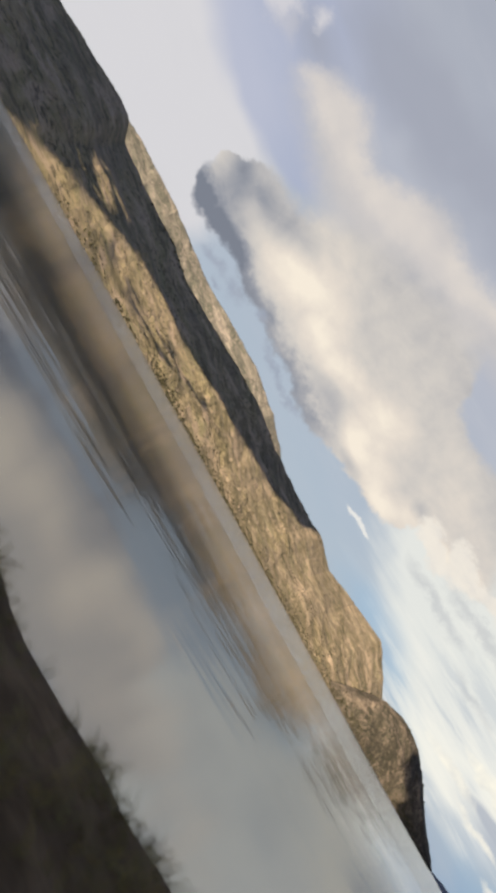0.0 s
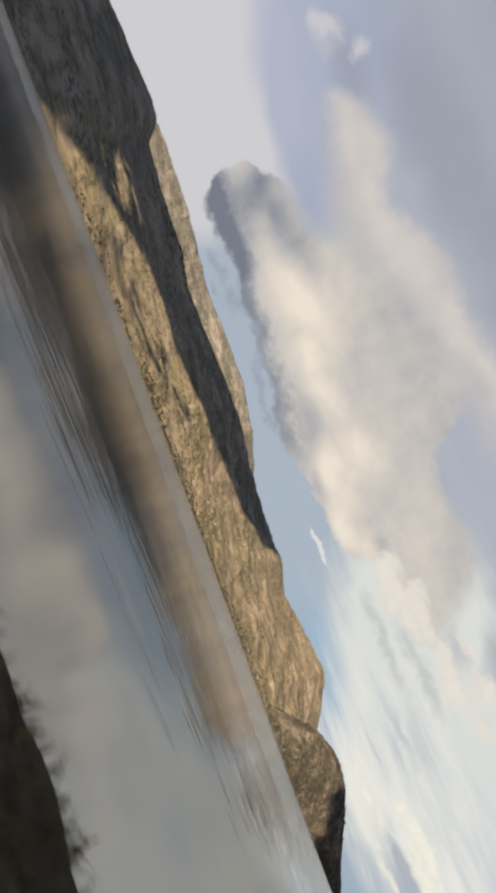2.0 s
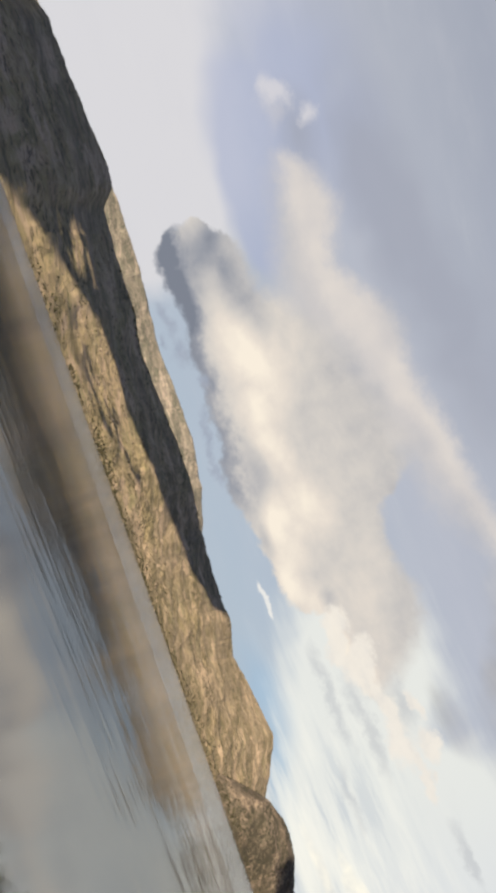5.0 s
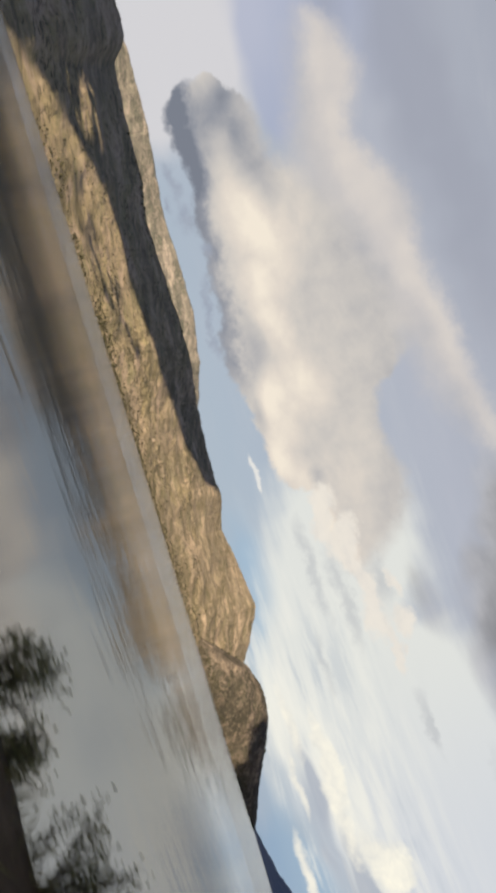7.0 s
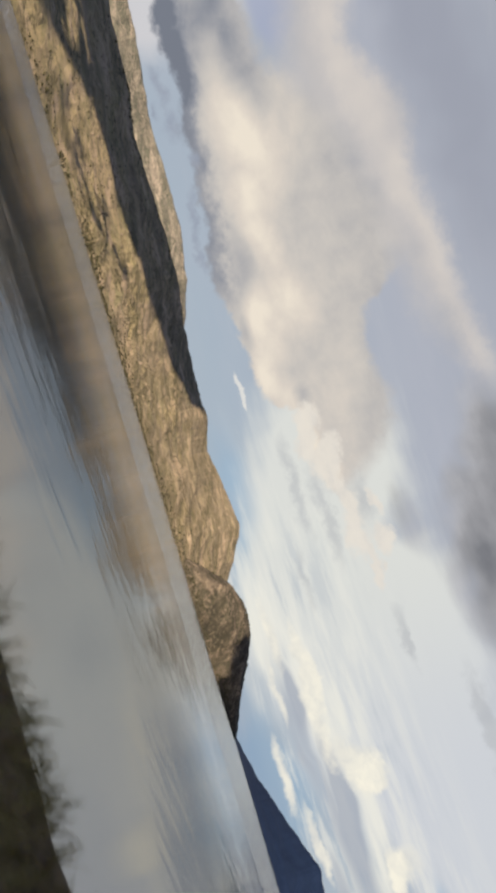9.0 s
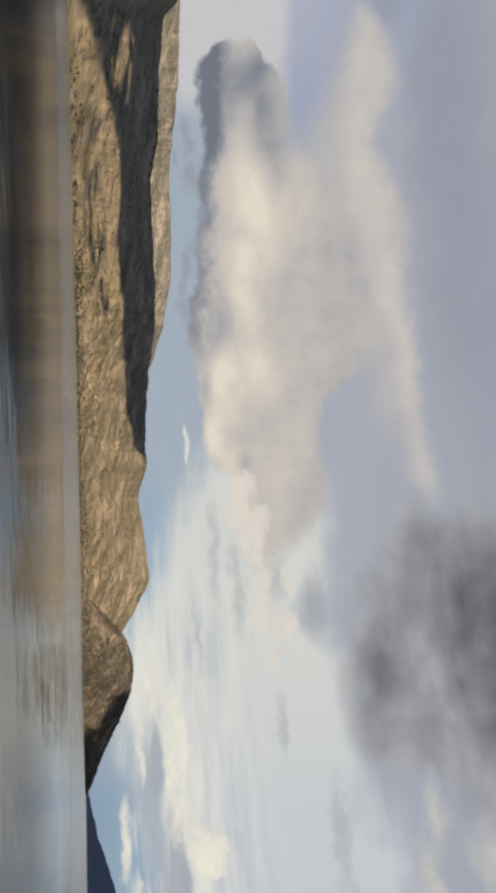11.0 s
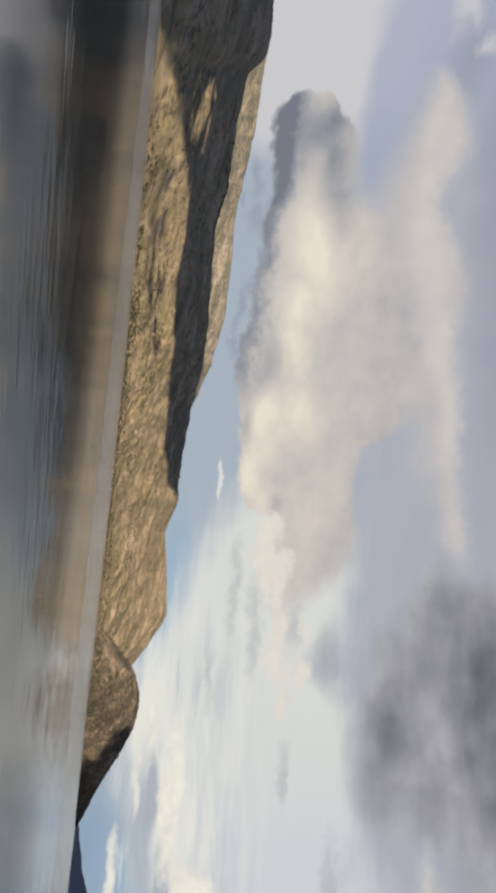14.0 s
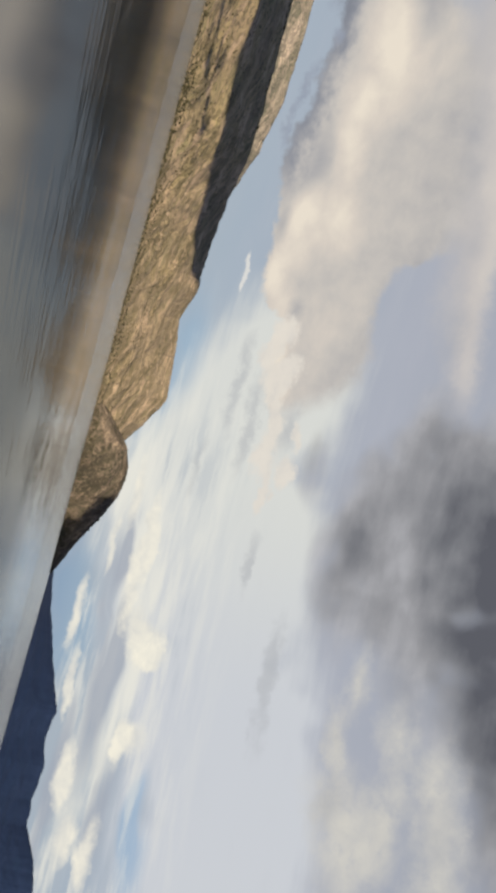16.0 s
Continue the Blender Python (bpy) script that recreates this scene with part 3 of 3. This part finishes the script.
FOOT = [(-62, 640), (-45, 720), (-35, 800), (-28, 900), (-21, 1060), (-8, 1480), (7, 2150), (12, 2500), (17, 2800)]
near_hill, NX, NY, NZ, NU = hill(
    "hillside", HILL, (-45, 16.5), FOOT,
    [(-62, 1350), (-28, 1800), (-17, 2000), (-8, 2300), (0, 2900), (7, 3250), (17, 3300)],
    [(-45, 1.0), (-41, 4.0), (-38, 5.5), (-33.6, 5.85), (-31, 6.1), (-29, 6.35), (-27.6, 6.3), (-27, 5.9), (-26.5, 5.3), (-23.5, 5.15), (-19.2, 5.1), (-17, 4.66), (-13.2, 4.82), (-10.2, 5.0),
     (-7.5, 4.94), (-5.1, 4.57), (-1.9, 4.31), (0.5, 4.22), (1.6, 4.32), (3.8, 3.67), (7, 4.09), (9.3, 4.31), (10.5, 3.73), (12.8, 2.35), (14.5, 1.2), (16.5, 0.3)],
    0.06, 120, 0.65, 4)
tagged(near_hill, "long dry straw-coloured hillside with rocks and dark scrub above the lake", "hill")
headland, HX, HY, HZ, HU = hill(
    "headland", HEADLAND, (10.0, 22.4), [(10, 2420), (14, 2500), (22.4, 2950)], [(10, 2480), (14, 2750), (22.4, 3000)],
    [(10, -0.1), (11.2, 1.0), (12.2, 1.95), (13.0, 2.55), (14.1, 2.97), (15.3, 3.08), (16.4, 2.86), (17.9, 2.2), (19.2, 1.48), (20.5, 0.8), (21.7, 0.36), (22.6, -0.1)], 0.04, 80, 2.2, 31, 0.8)
tagged(headland, "rounded brown scrub-covered headland at the water's edge", "headland")
far_hill, *_ = hill(
    "far_hill", FAR_HILL, (-52, -3.5), [(-52, 3000), (-3.5, 3300)], [(-52, 4200), (-3.5, 4300)],
    [(-52, 4.8), (-38, 5.2), (-34, 5.5), (-30, 6.0), (-27.8, 6.3), (-22.7, 6.25), (-19.5, 6.0), (-17.2, 5.78), (-14.6, 6.0), (-10.8, 6.0), (-7.6, 5.5), (-5.7, 4.85), (-3.5, 4.0)], 0.07, 60, 0.8, 12)
tagged(far_hill, "pale sunlit ridge behind the nearer hillside", "hill")
haze_blue_hill, *_ = hill(
    "haze_blue_hill", HAZE_BLUE_HILL, (21, 62), [(21, 4000), (62, 3800)], [(21, 4550), (62, 4600)],
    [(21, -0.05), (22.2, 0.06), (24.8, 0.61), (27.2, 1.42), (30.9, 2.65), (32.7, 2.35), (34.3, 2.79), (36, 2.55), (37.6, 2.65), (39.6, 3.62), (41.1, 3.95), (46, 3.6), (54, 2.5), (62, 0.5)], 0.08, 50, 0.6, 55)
tagged(haze_blue_hill, "distant wooded mountain, haze and shade put into its dark blue colour", "mountain")

# water: one sheet to the horizon, and the land behind the road
lake = mesh_object("water", [(-4900, 4, 0), (4900, 4, 0), (4900, 4900, 0), (-4900, 4900, 0)], [(0, 1, 2, 3)], WATER, False)
tagged(lake, "still grey lake with faint ripples and wind-ruffled far water", "lake", kind="structure")
ROAD_Z = EYE - 1.35
land = mesh_object("ground", [(-4900, -4900, ROAD_Z - 0.1), (4900, -4900, ROAD_Z - 0.1), (4900, -4.2, ROAD_Z - 0.1), (-4900, -4.2, ROAD_Z - 0.1)], [(0, 1, 2, 3)], LAND, False)
tagged(land, "rough grassland behind the road", "ground", kind="structure")
road = mesh_object("road", [(-4900, -4.2, ROAD_Z), (4900, -4.2, ROAD_Z), (4900, 1.6, ROAD_Z), (-4900, 1.6, ROAD_Z), (-4900, -4.2, ROAD_Z - 0.3), (4900, -4.2, ROAD_Z - 0.3)],
                   [(0, 1, 2, 3), (0, 4, 5, 1)], ASPHALT, False)
tagged(road, "dark worn asphalt road along the lake", "road", kind="structure")


def bank_height(x, y):
    edge = 5.0 + 0.5 * fbm(x / 6, y * 0 + 1, 80, 3)
    top = ROAD_Z - 0.03 + (np.interp(x, (-68, -30, -17, -12, -9, -7, -3, 0), (0.06, 0.03, 0.035, 0.02, 0.0, 0.035, 0.018, 0.008))) * (y - 1.6) + 0.12 * fbm(x / 1.7, y / 1.7, 81, 4)
    return np.where(y < edge, top, top - (y - edge) * 0.85) + np.clip(y - 1.7, 0, 0.3) * 0.2 * fbm(x / 0.4, y / 0.4, 83, 3)


bx, by = np.meshgrid(np.concatenate([[-4900, -400], np.arange(-140, 40, 0.22), [400, 4900]]), np.concatenate([[1.58], np.arange(1.75, 12.5, 0.2)]), indexing="ij")
bank = mesh_object("bank", np.stack([bx, by, bank_height(bx, by)], -1).reshape(-1, 3), grid_faces(*bx.shape), SOIL)
tagged(bank, "dark earth verge sloping down to the lake", "bank", kind="structure")

# ---- scrub on the hills ----
ICO = bmesh.new()
bmesh.ops.create_icosphere(ICO, subdivisions=1, radius=1)
ICO_V = np.array([v.co[:] for v in ICO.verts])
ICO_F = np.array([[v.index for v in f.verts] for f in ICO.faces])
ICO.free()


def clumps(name, spots, mat):
    """Many small uneven bushes, two or three lumps each, as one mesh. spots: x, y, z, size."""
    rng = np.random.default_rng(7)
    vs, fs, base = [], [], 0
    for x, y, z, s in spots:
        for j in range(2 if s < 3 else 3):
            r = s * rng.uniform(0.45, 0.8)
            v = ICO_V * rng.uniform(0.7, 1.2, (len(ICO_V), 1)) * (r, r, r * rng.uniform(0.6, 1.0))
            v = v + (x + rng.normal(0, 0.4) * s, y + rng.normal(0, 0.4) * s, z + 0.35 * r)
            vs.append(v)
            fs.append(ICO_F + base)
            base += len(ICO_V)
    ob = mesh_object(name, np.concatenate(vs), np.concatenate(fs).tolist(), mat, False)
    return tagged(ob, "dark green scrub and small trees scattered over the dry slopes", "scrub", kind="stuff")


def spots_on(X, Y, Z, U, count, low, big, seed):
    rng = np.random.default_rng(seed)
    rows = U[0]
    weight = np.where((rows > 0.0) & (rows < 1), np.where(rows < 0.09, low, np.where(rows < 0.35, 1.0, np.where(rows > 0.95, 0.8, 0.22))), 0)
    cols, picks = rng.integers(0, X.shape[0], count * 3), rng.choice(len(rows), count * 3, p=weight / weight.sum())
    keep = fbm(X[cols, picks] / 120, Y[cols, picks] / 120, 60, 3) + rng.uniform(-0.35, 0.35, count * 3) > np.interp(Y[cols, picks], (900, 1500), (0.35, 0.0))
    bearing = np.degrees(np.arctan2(X[cols, picks] - VIEW[0], Y[cols, picks] - VIEW[1]))
    keep &= (bearing > -21 + 3 * rng.uniform(-1, 1, count * 3)) & ((rows[picks] < 0.3) | (rng.uniform(0, 1, count * 3) < 0.6))
    keep |= (bearing > -9) & (rows[picks] < 0.035)
    cols, picks = cols[keep][:count], picks[keep][:count]
    size = rng.uniform(0.35, 1.0, len(cols)) ** 1.5 * big * np.where(rows[picks] < 0.09, 1.3, np.where(rows[picks] > 0.95, 1.7, 0.9))
    return list(zip(X[cols, picks], Y[cols, picks], Z[cols, picks], size))


clumps("scrub", spots_on(NX, NY, NZ, NU, 5600, 2.4, 2.5, 1) + spots_on(HX, HY, HZ, HU, 900, 2.0, 3.4, 2), SCRUB)

# pale rock faces standing out of the hillside
ROCK = plain("pale_rock", (0.1, 0.08, 0.062, 1), (0.22, 0.18, 0.145, 1), 0.25, 0.95, 0.8, 0.8)


def rock_mesh(seed):
    rng = np.random.default_rng(seed)
    b = bmesh.new()
    bmesh.ops.create_icosphere(b, subdivisions=2, radius=1)
    for v in b.verts:
        q = Vector(v.co)
        v.co = q * (0.8 + 0.5 * noise.noise(q * 1.7 + Vector((seed * 3.1, 0, 0)))) + Vector(rng.normal(0, 0.05, 3))
        v.co.z = max(v.co.z, -0.5)
    me = bpy.data.meshes.new("rock")
    b.to_mesh(me)
    b.free()
    me.materials.append(ROCK)
    return me


rock_shapes = [rock_mesh(i) for i in range(6)]
rock_rng = np.random.default_rng(21)
rows_u = NU[0]
for i in range(150):
    bearing = rock_rng.uniform(-19, 10)
    low, high_u = np.interp(bearing, (-19, -8, 0, 10), (0.15, 0.1, 0.06, 0.06)), np.interp(bearing, (-19, -8, 0, 10), (0.5, 0.42, 0.8, 0.85))
    c, j = int((bearing + 45) / 0.06), int(np.argmin(np.abs(rows_u - rock_rng.uniform(low, high_u))))
    if value_noise(np.array(NX[c, j] / 130), np.array(NY[c, j] / 130), 44) < -0.02:
        continue
    size = rock_rng.uniform(1.6, 5.5)
    stone = new("rock", rock_shapes[i % 6])
    stone.parent = near_hill
    stone.matrix_world = pose(NX[c, j], NY[c, j], NZ[c, j] - 0.25 * size, 0, 0, rock_rng.uniform(0, 360)) @ Matrix.Diagonal((size * rock_rng.uniform(0.8, 1.7), size * rock_rng.uniform(0.8, 1.4), size * rock_rng.uniform(0.5, 0.9), 1))

# ---- unseen clouds added behind the road to shade the hills and the bank ----


def heaped_shade_cloud(name, lumps, seed):
    rng = np.random.default_rng(seed)
    b = bmesh.new()
    bmesh.ops.create_icosphere(b, subdivisions=4, radius=1)
    v0 = np.array([v.co[:] for v in b.verts])
    f0 = np.array([[v.index for v in f.verts] for f in b.faces])
    b.free()
    vs, fs, base = [], [], 0
    for x, y, z, r in lumps:
        off = rng.uniform(0, 50)
        n = 0.97 + 0.2 * fbm(v0[:, 0] * 1.6 + off, v0[:, 1] * 1.6 + v0[:, 2] * 1.3, seed, 5, 0.6)
        v = v0 * n[:, None] * r
        vs.append(v + (x, y, z))
        fs.append(f0 + base)
        base += len(v0)
    ob = mesh_object(name, np.concatenate(vs), np.concatenate(fs).tolist(), CLOUD)
    return tagged(ob, "unseen white heaped cloud added to shade the bank", "cloud")


SIDE = Vector((-TO_SUN.y, TO_SUN.x, 0)).normalized()
LIFT = SIDE.cross(-TO_SUN)


SHADE_EDGE = [(-60, -3), (-29.6, -2), (-28.7, -0.6), (-27, 0.25), (-24.8, 1.15), (-21.8, 2.1), (-18.8, 2.8), (-15.9, 2.7), (-13.3, 2.62), (-10.5, 2.66), (-6.7, 2.8), (-4.3, 2.88), (-1.4, 3.1), (0.7, 3.3), (1.5, 4.2), (3, 9)]


def shade_cloud_bank(name, out, cell=6.0):
    """An unseen bank of cloud added to shade the upper slopes: it covers, as the sun sees it, all that stands above
    SHADE_EDGE (bearing, degrees of height), with a thin spot for a half-lit patch and a torn strip to dim the slope
    below."""
    P = np.concatenate([np.stack([x, y, z], -1)[:, (u[0] >= 0) & (u[0] <= 1.0)].reshape(-1, 3) for x, y, z, u in ((NX, NY, NZ, NU), (HX, HY, HZ, HU))])
    az = np.degrees(np.arctan2(P[:, 0] - VIEW[0], P[:, 1] - VIEW[1]))
    el = np.degrees(np.arctan2(P[:, 2] - EYE, np.hypot(P[:, 0] - VIEW[0], P[:, 1] - VIEW[1])))
    torn = fbm(az / 1.5, el * 1.4, 71, 4)
    scatter = np.random.default_rng(5).uniform(0, 1, 400000)
    edge = np.interp(az, *zip(*SHADE_EDGE)) + 0.3 * fbm(az / 2.2, az * 0, 70, 4)
    # the headland's far end is covered too, to darken it
    shade = np.where(az < 10.5, el > edge, az > 18.4 - 0.85 * el + 1.0 * torn)
    pick = scatter[(np.floor(az / 0.22) * 977 + np.floor(el / 0.08) * 131).astype(int) % 400000]
    thin_spot = np.hypot((az + 25.4) / 3.6, (el - (2.6 + 0.16 * (az + 25.4))) / 0.7) + 0.6 * torn
    shade &= ~((thin_spot < 1.0) & (pick < 0.36))
    torn_strip = np.hypot((az + 14.5) / 7.0, (el - (1.15 + 0.05 * (az + 14.5))) / 0.7) + 0.8 * torn
    shade |= (torn_strip < 1.0) & (pick > 0.45) & (az < 10)
    a, u = P @ np.array(SIDE), P @ np.array(LIFT)
    a0, u0 = a.min() - 4 * cell, u.min() - 4 * cell
    na, nu = int((a.max() - a0) / cell) + 6, int((u.max() - u0) / cell) + 24
    score = np.zeros((na, nu))
    np.add.at(score, (((a - a0) / cell).astype(int), ((u - u0) / cell).astype(int)), np.where(shade, 1.0, -1.0))
    for _ in range(18):  # carry the sign into cells on which no slope lies, upwards above all
        blank = score == 0
        near = np.roll(score, 1, 1) * 2 + np.roll(score, 1, 0) + np.roll(score, -1, 0)
        score = np.where(blank, np.sign(near) * 0.5, score)
    full = (score > 0).astype(float)
    full[:2], full[-2:], full[:, :2], full[:, -2:] = 0, 0, 0, 0
    deep = full.copy()
    for _ in range(10):
        deep = np.minimum(full, (deep + np.roll(deep, 1, 0) + np.roll(deep, -1, 0) + np.roll(deep, 1, 1) + np.roll(deep, -1, 1)) / 5)
    ga, gu = np.meshgrid(a0 + cell * (np.arange(na) + 0.5), u0 + cell * (np.arange(nu) + 0.5), indexing="ij")
    thick = 4 + 90 * deep * (1 + 0.8 * fbm(ga / 90, gu / 90, 74, 4))
    base = np.array(SIDE) * ga[..., None] + np.array(LIFT) * gu[..., None]
    front, back = base + np.array(TO_SUN) * (out + thick)[..., None], base + np.array(TO_SUN) * (out - 0.5 * thick)[..., None]
    quads = np.array(grid_faces(na, nu))
    keep = full.reshape(-1)[quads].sum(1) >= 3
    quads = quads[keep]
    count = na * nu
    edges = collections.Counter(tuple(e) for q in quads.tolist() for e in zip(q, q[1:] + q[:1]))
    rim = [(i, j, j + count, i + count) for i, j in edges if (j, i) not in edges]
    faces = quads.tolist() + (quads[:, ::-1] + count).tolist() + rim
    ob = mesh_object(name, np.concatenate([front.reshape(-1, 3), back.reshape(-1, 3)]), faces, CLOUD)
    return tagged(ob, "unseen broad white bank of cloud added to shade the hillside", "cloud")


shade_cloud_bank("cloud", 500)
# unseen row of lumps towards the sun, added to keep the bank dark
heaped_shade_cloud("cloud", [(*(Vector((x, 4, 5)) + TO_SUN * 2600), 110) for x in range(-260, 200, 70)], 5)

# ---- the bank: grass and shrubs ----


def grass(name, count, x0, x1, y0, y1, tall):
    rng = np.random.default_rng(11)
    x, y = rng.uniform(x0, x1, count), rng.uniform(y0, y1, count)
    keep = fbm(x / 0.9, y / 0.9, 90, 3) + rng.uniform(-0.4, 0.4, count) > -0.05
    x, y = x[keep], y[keep]
    z = bank_height(x, y) - 0.02
    h = rng.uniform(0.4, 1.0, len(x)) * tall * (0.7 + 0.9 * np.clip(0.5 + fbm(x / 3, y / 3, 95, 2), 0, 1))
    a, lean = rng.uniform(0, 6.28, len(x)), rng.normal(0, 0.6, (len(x), 2))
    w = rng.uniform(0.006, 0.014, len(x))
    dx, dy = np.cos(a) * w, np.sin(a) * w
    base = np.stack([x, y, z], -1)
    side = np.stack([dx, dy, dx * 0], -1)
    mid = base + np.stack([lean[:, 0] * h * 0.4, lean[:, 1] * h * 0.4, h * 0.6], -1)
    tip = base + np.stack([lean[:, 0] * h, lean[:, 1] * h, h], -1)
    v = np.stack([base - side, base + side, mid + side * 0.7, mid - side * 0.7, tip], 1).reshape(-1, 3)
    o = np.arange(len(x)) * 5
    faces = [(i, i + 1, i + 2, i + 3) for i in o] + [(i + 3, i + 2, i + 4) for i in o]
    ob = mesh_object(name, v, faces, GRASS)
    return tagged(ob, "tangled dark green grass along the edge of the bank", "grass", kind="stuff")


grass("grass", 60000, -78, 10, 3.4, 6.2, 0.17)


def part(name, verts, faces, mat, parent, label=""):
    ob = mesh_object(name, verts, faces, mat)
    ob.parent = parent
    return tagged(ob, label)


def shrub(x, y, tall, wide, stems, leaves, seed, leaf=0.05):
    """A shrub: an Empty at its foot, with its twigs and its leaves."""
    rng = np.random.default_rng(seed)
    z = float(bank_height(np.array([x]), np.array([y]))[0]) - 0.03
    foot = new("shrub")
    foot.location = (x, y, z)
    tv, tf, lv, lf = [], [], [], []

    def tube(pts, r0, r1):
        o = len(tv)
        for i, p in enumerate(pts):
            r = r0 + (r1 - r0) * i / (len(pts) - 1)
            for q in range(4):
                tv.append((p[0] + r * math.cos(q * 1.571), p[1] + r * math.sin(q * 1.571), p[2]))
        for i in range(len(pts) - 1):
            for q in range(4):
                tf.append((o + i * 4 + q, o + i * 4 + (q + 1) % 4, o + i * 4 + 4 + (q + 1) % 4, o + i * 4 + 4 + q))

    def leaf_at(p, s):
        o = len(lv)
        a = Vector(rng.normal(0, 1, 3)).normalized()
        b = a.cross(Vector(rng.normal(0, 1, 3))).normalized()
        c = a.cross(b)
        for f, g, h in ((0, 0, 0), (0.45, 0.32, 0.1), (1, 0, 0), (0.45, -0.32, 0.1)):
            lv.append(tuple(p + (a * f + b * g + c * h) * s))
        lf.append((o, o + 1, o + 2, o + 3))

    per = max(1, leaves // (stems * 4))
    for s in range(stems):
        ang, out = rng.uniform(0, 6.28), rng.uniform(0.1, 1.0)
        tip = Vector((math.cos(ang) * wide * out, math.sin(ang) * wide * out * 0.7, tall * (1.05 - 0.5 * out * out) * rng.uniform(0.75, 1.05)))
        bend = Vector(rng.normal(0, 0.08, 3)) * tall
        pts = [tip * q + bend * math.sin(q * 3.1) for q in (0.0, 0.25, 0.5, 0.75, 1.0)]
        tube(pts, 0.012, 0.003)
        for b in range(4):
            q = rng.uniform(0.35, 1.0)
            p = tip * q + bend * math.sin(q * 3.1)
            e = p + Vector((rng.normal(0, 0.3), rng.normal(0, 0.3), rng.uniform(0.05, 0.5))) * tall * 0.38
            tube([p, (p + e) / 2 + Vector(rng.normal(0, 0.015, 3)), e], 0.005, 0.002)
            for _ in range(per):
                at_ = p.lerp(e, rng.uniform(0.1, 1.05)) + Vector(rng.normal(0, 0.035, 3))
                leaf_at(at_, leaf * rng.uniform(0.6, 1.3))
    part("branch_work", tv, tf, TWIG, foot)
    part("foliage", lv, lf, LEAF, foot)
    return foot


SHRUBS = [  # x, y, height, half width, stems, leaves, leaf size
    (-4.2, 5.0, 0.09, 0.9, 26, 2000, 0.03), (-3.2, 5.1, 0.08, 0.7, 22, 1600, 0.03), (-8.0, 5.0, 0.14, 0.4, 12, 700, 0.04), (-13.4, 5.1, 0.25, 0.5, 12, 600, 0.04),
    (-18.5, 5.1, 0.34, 0.45, 18, 1100, 0.04), (-20.0, 5.0, 0.12, 0.7, 16, 1500, 0.04), (-21.6, 5.0, 0.24, 0.8, 26, 3000, 0.045), (-22.6, 5.1, 0.32, 0.8, 30, 3400, 0.045), (-23.6, 5.0, 0.3, 0.8, 28, 3200, 0.045), (-24.4, 5.1, 0.26, 0.7, 24, 2400, 0.045),
    (-27.95, 5.0, 0.46, 0.45, 20, 2100, 0.04), (-27.3, 4.9, 0.38, 0.7, 22, 2600, 0.04), (-26.6, 5.1, 0.36, 0.5, 16, 1300, 0.04), (-29.3, 5.0, 0.24, 0.5, 16, 1500, 0.04), (-31.0, 5.1, 0.13, 0.7, 20, 1900, 0.04),
    (-55.3, 5.0, 0.42, 0.35, 22, 800, 0.035), (-54.9, 5.1, 0.36, 0.35, 18, 700, 0.035), (-54.05, 5.0, 0.6, 0.45, 26, 950, 0.035), (-53.4, 5.1, 0.55, 0.5, 24, 900, 0.035),
    (-59.0, 5.1, 0.25, 0.9, 22, 1900, 0.04), (-62.6, 5.0, 0.25, 0.9, 22, 1900, 0.04), (-66.2, 5.1, 0.18, 0.9, 24, 2300, 0.04), (-68.2, 5.0, 0.2, 0.8, 22, 2100, 0.04),
]
for i, (x, y, tall, wide, stems, leaves, leaf) in enumerate(SHRUBS):
    text = "sparse twiggy dark shrub on the grassy bank" if leaves < 1000 and leaf < 0.04 else "leafy dark green shrub on the grassy bank"
    tagged(shrub(x, y, tall, wide, stems, leaves, 200 + i, leaf), text, "shrub", group="shrubs on the bank")
tagged(shrub(-5.5, 2.7, 0.84, 0.55, 34, 2400, 260, 0.075), "broad-leaved dark green shrub on the verge beside the road", "shrub", group="shrubs on the bank")


def turned(profile, sides=14):
    """Mesh data of a body of revolution. profile: radius, height, from foot to top."""
    verts = [(r * math.cos(6.28319 * i / sides), r * math.sin(6.28319 * i / sides), z) for r, z in profile for i in range(sides)]
    faces = [(j * sides + i, j * sides + (i + 1) % sides, (j + 1) * sides + (i + 1) % sides, (j + 1) * sides + i) for j in range(len(profile) - 1) for i in range(sides)]
    return verts, faces + [tuple(range(sides - 1, -1, -1)), tuple(range((len(profile) - 1) * sides, len(profile) * sides))]


def marker_post(x, y, tall):
    z = float(bank_height(np.array([x]), np.array([y]))[0]) - 0.05
    foot = new("marker_post")
    foot.location = (x, y, z)
    part("stake", *turned([(0.02, 0.0), (0.02, tall - 0.36), (0.013, tall - 0.34), (0.013, tall - 0.2)]), POST, foot)
    part("collar", *turned([(0.02, tall - 0.45), (0.027, tall - 0.44), (0.027, tall - 0.4), (0.02, tall - 0.39)]), POST, foot)
    part("post_head", *turned([(0.012, tall - 0.26), (0.03, tall - 0.23), (0.043, tall - 0.15), (0.044, tall - 0.09), (0.036, tall - 0.04), (0.016, tall - 0.005), (0.004, tall)]), POST, foot, "dark rounded head of the post")
    return tagged(foot, "slim dark roadside marker post with a rounded head", "post")


marker_post(-6.4, 2.6, 1.62)
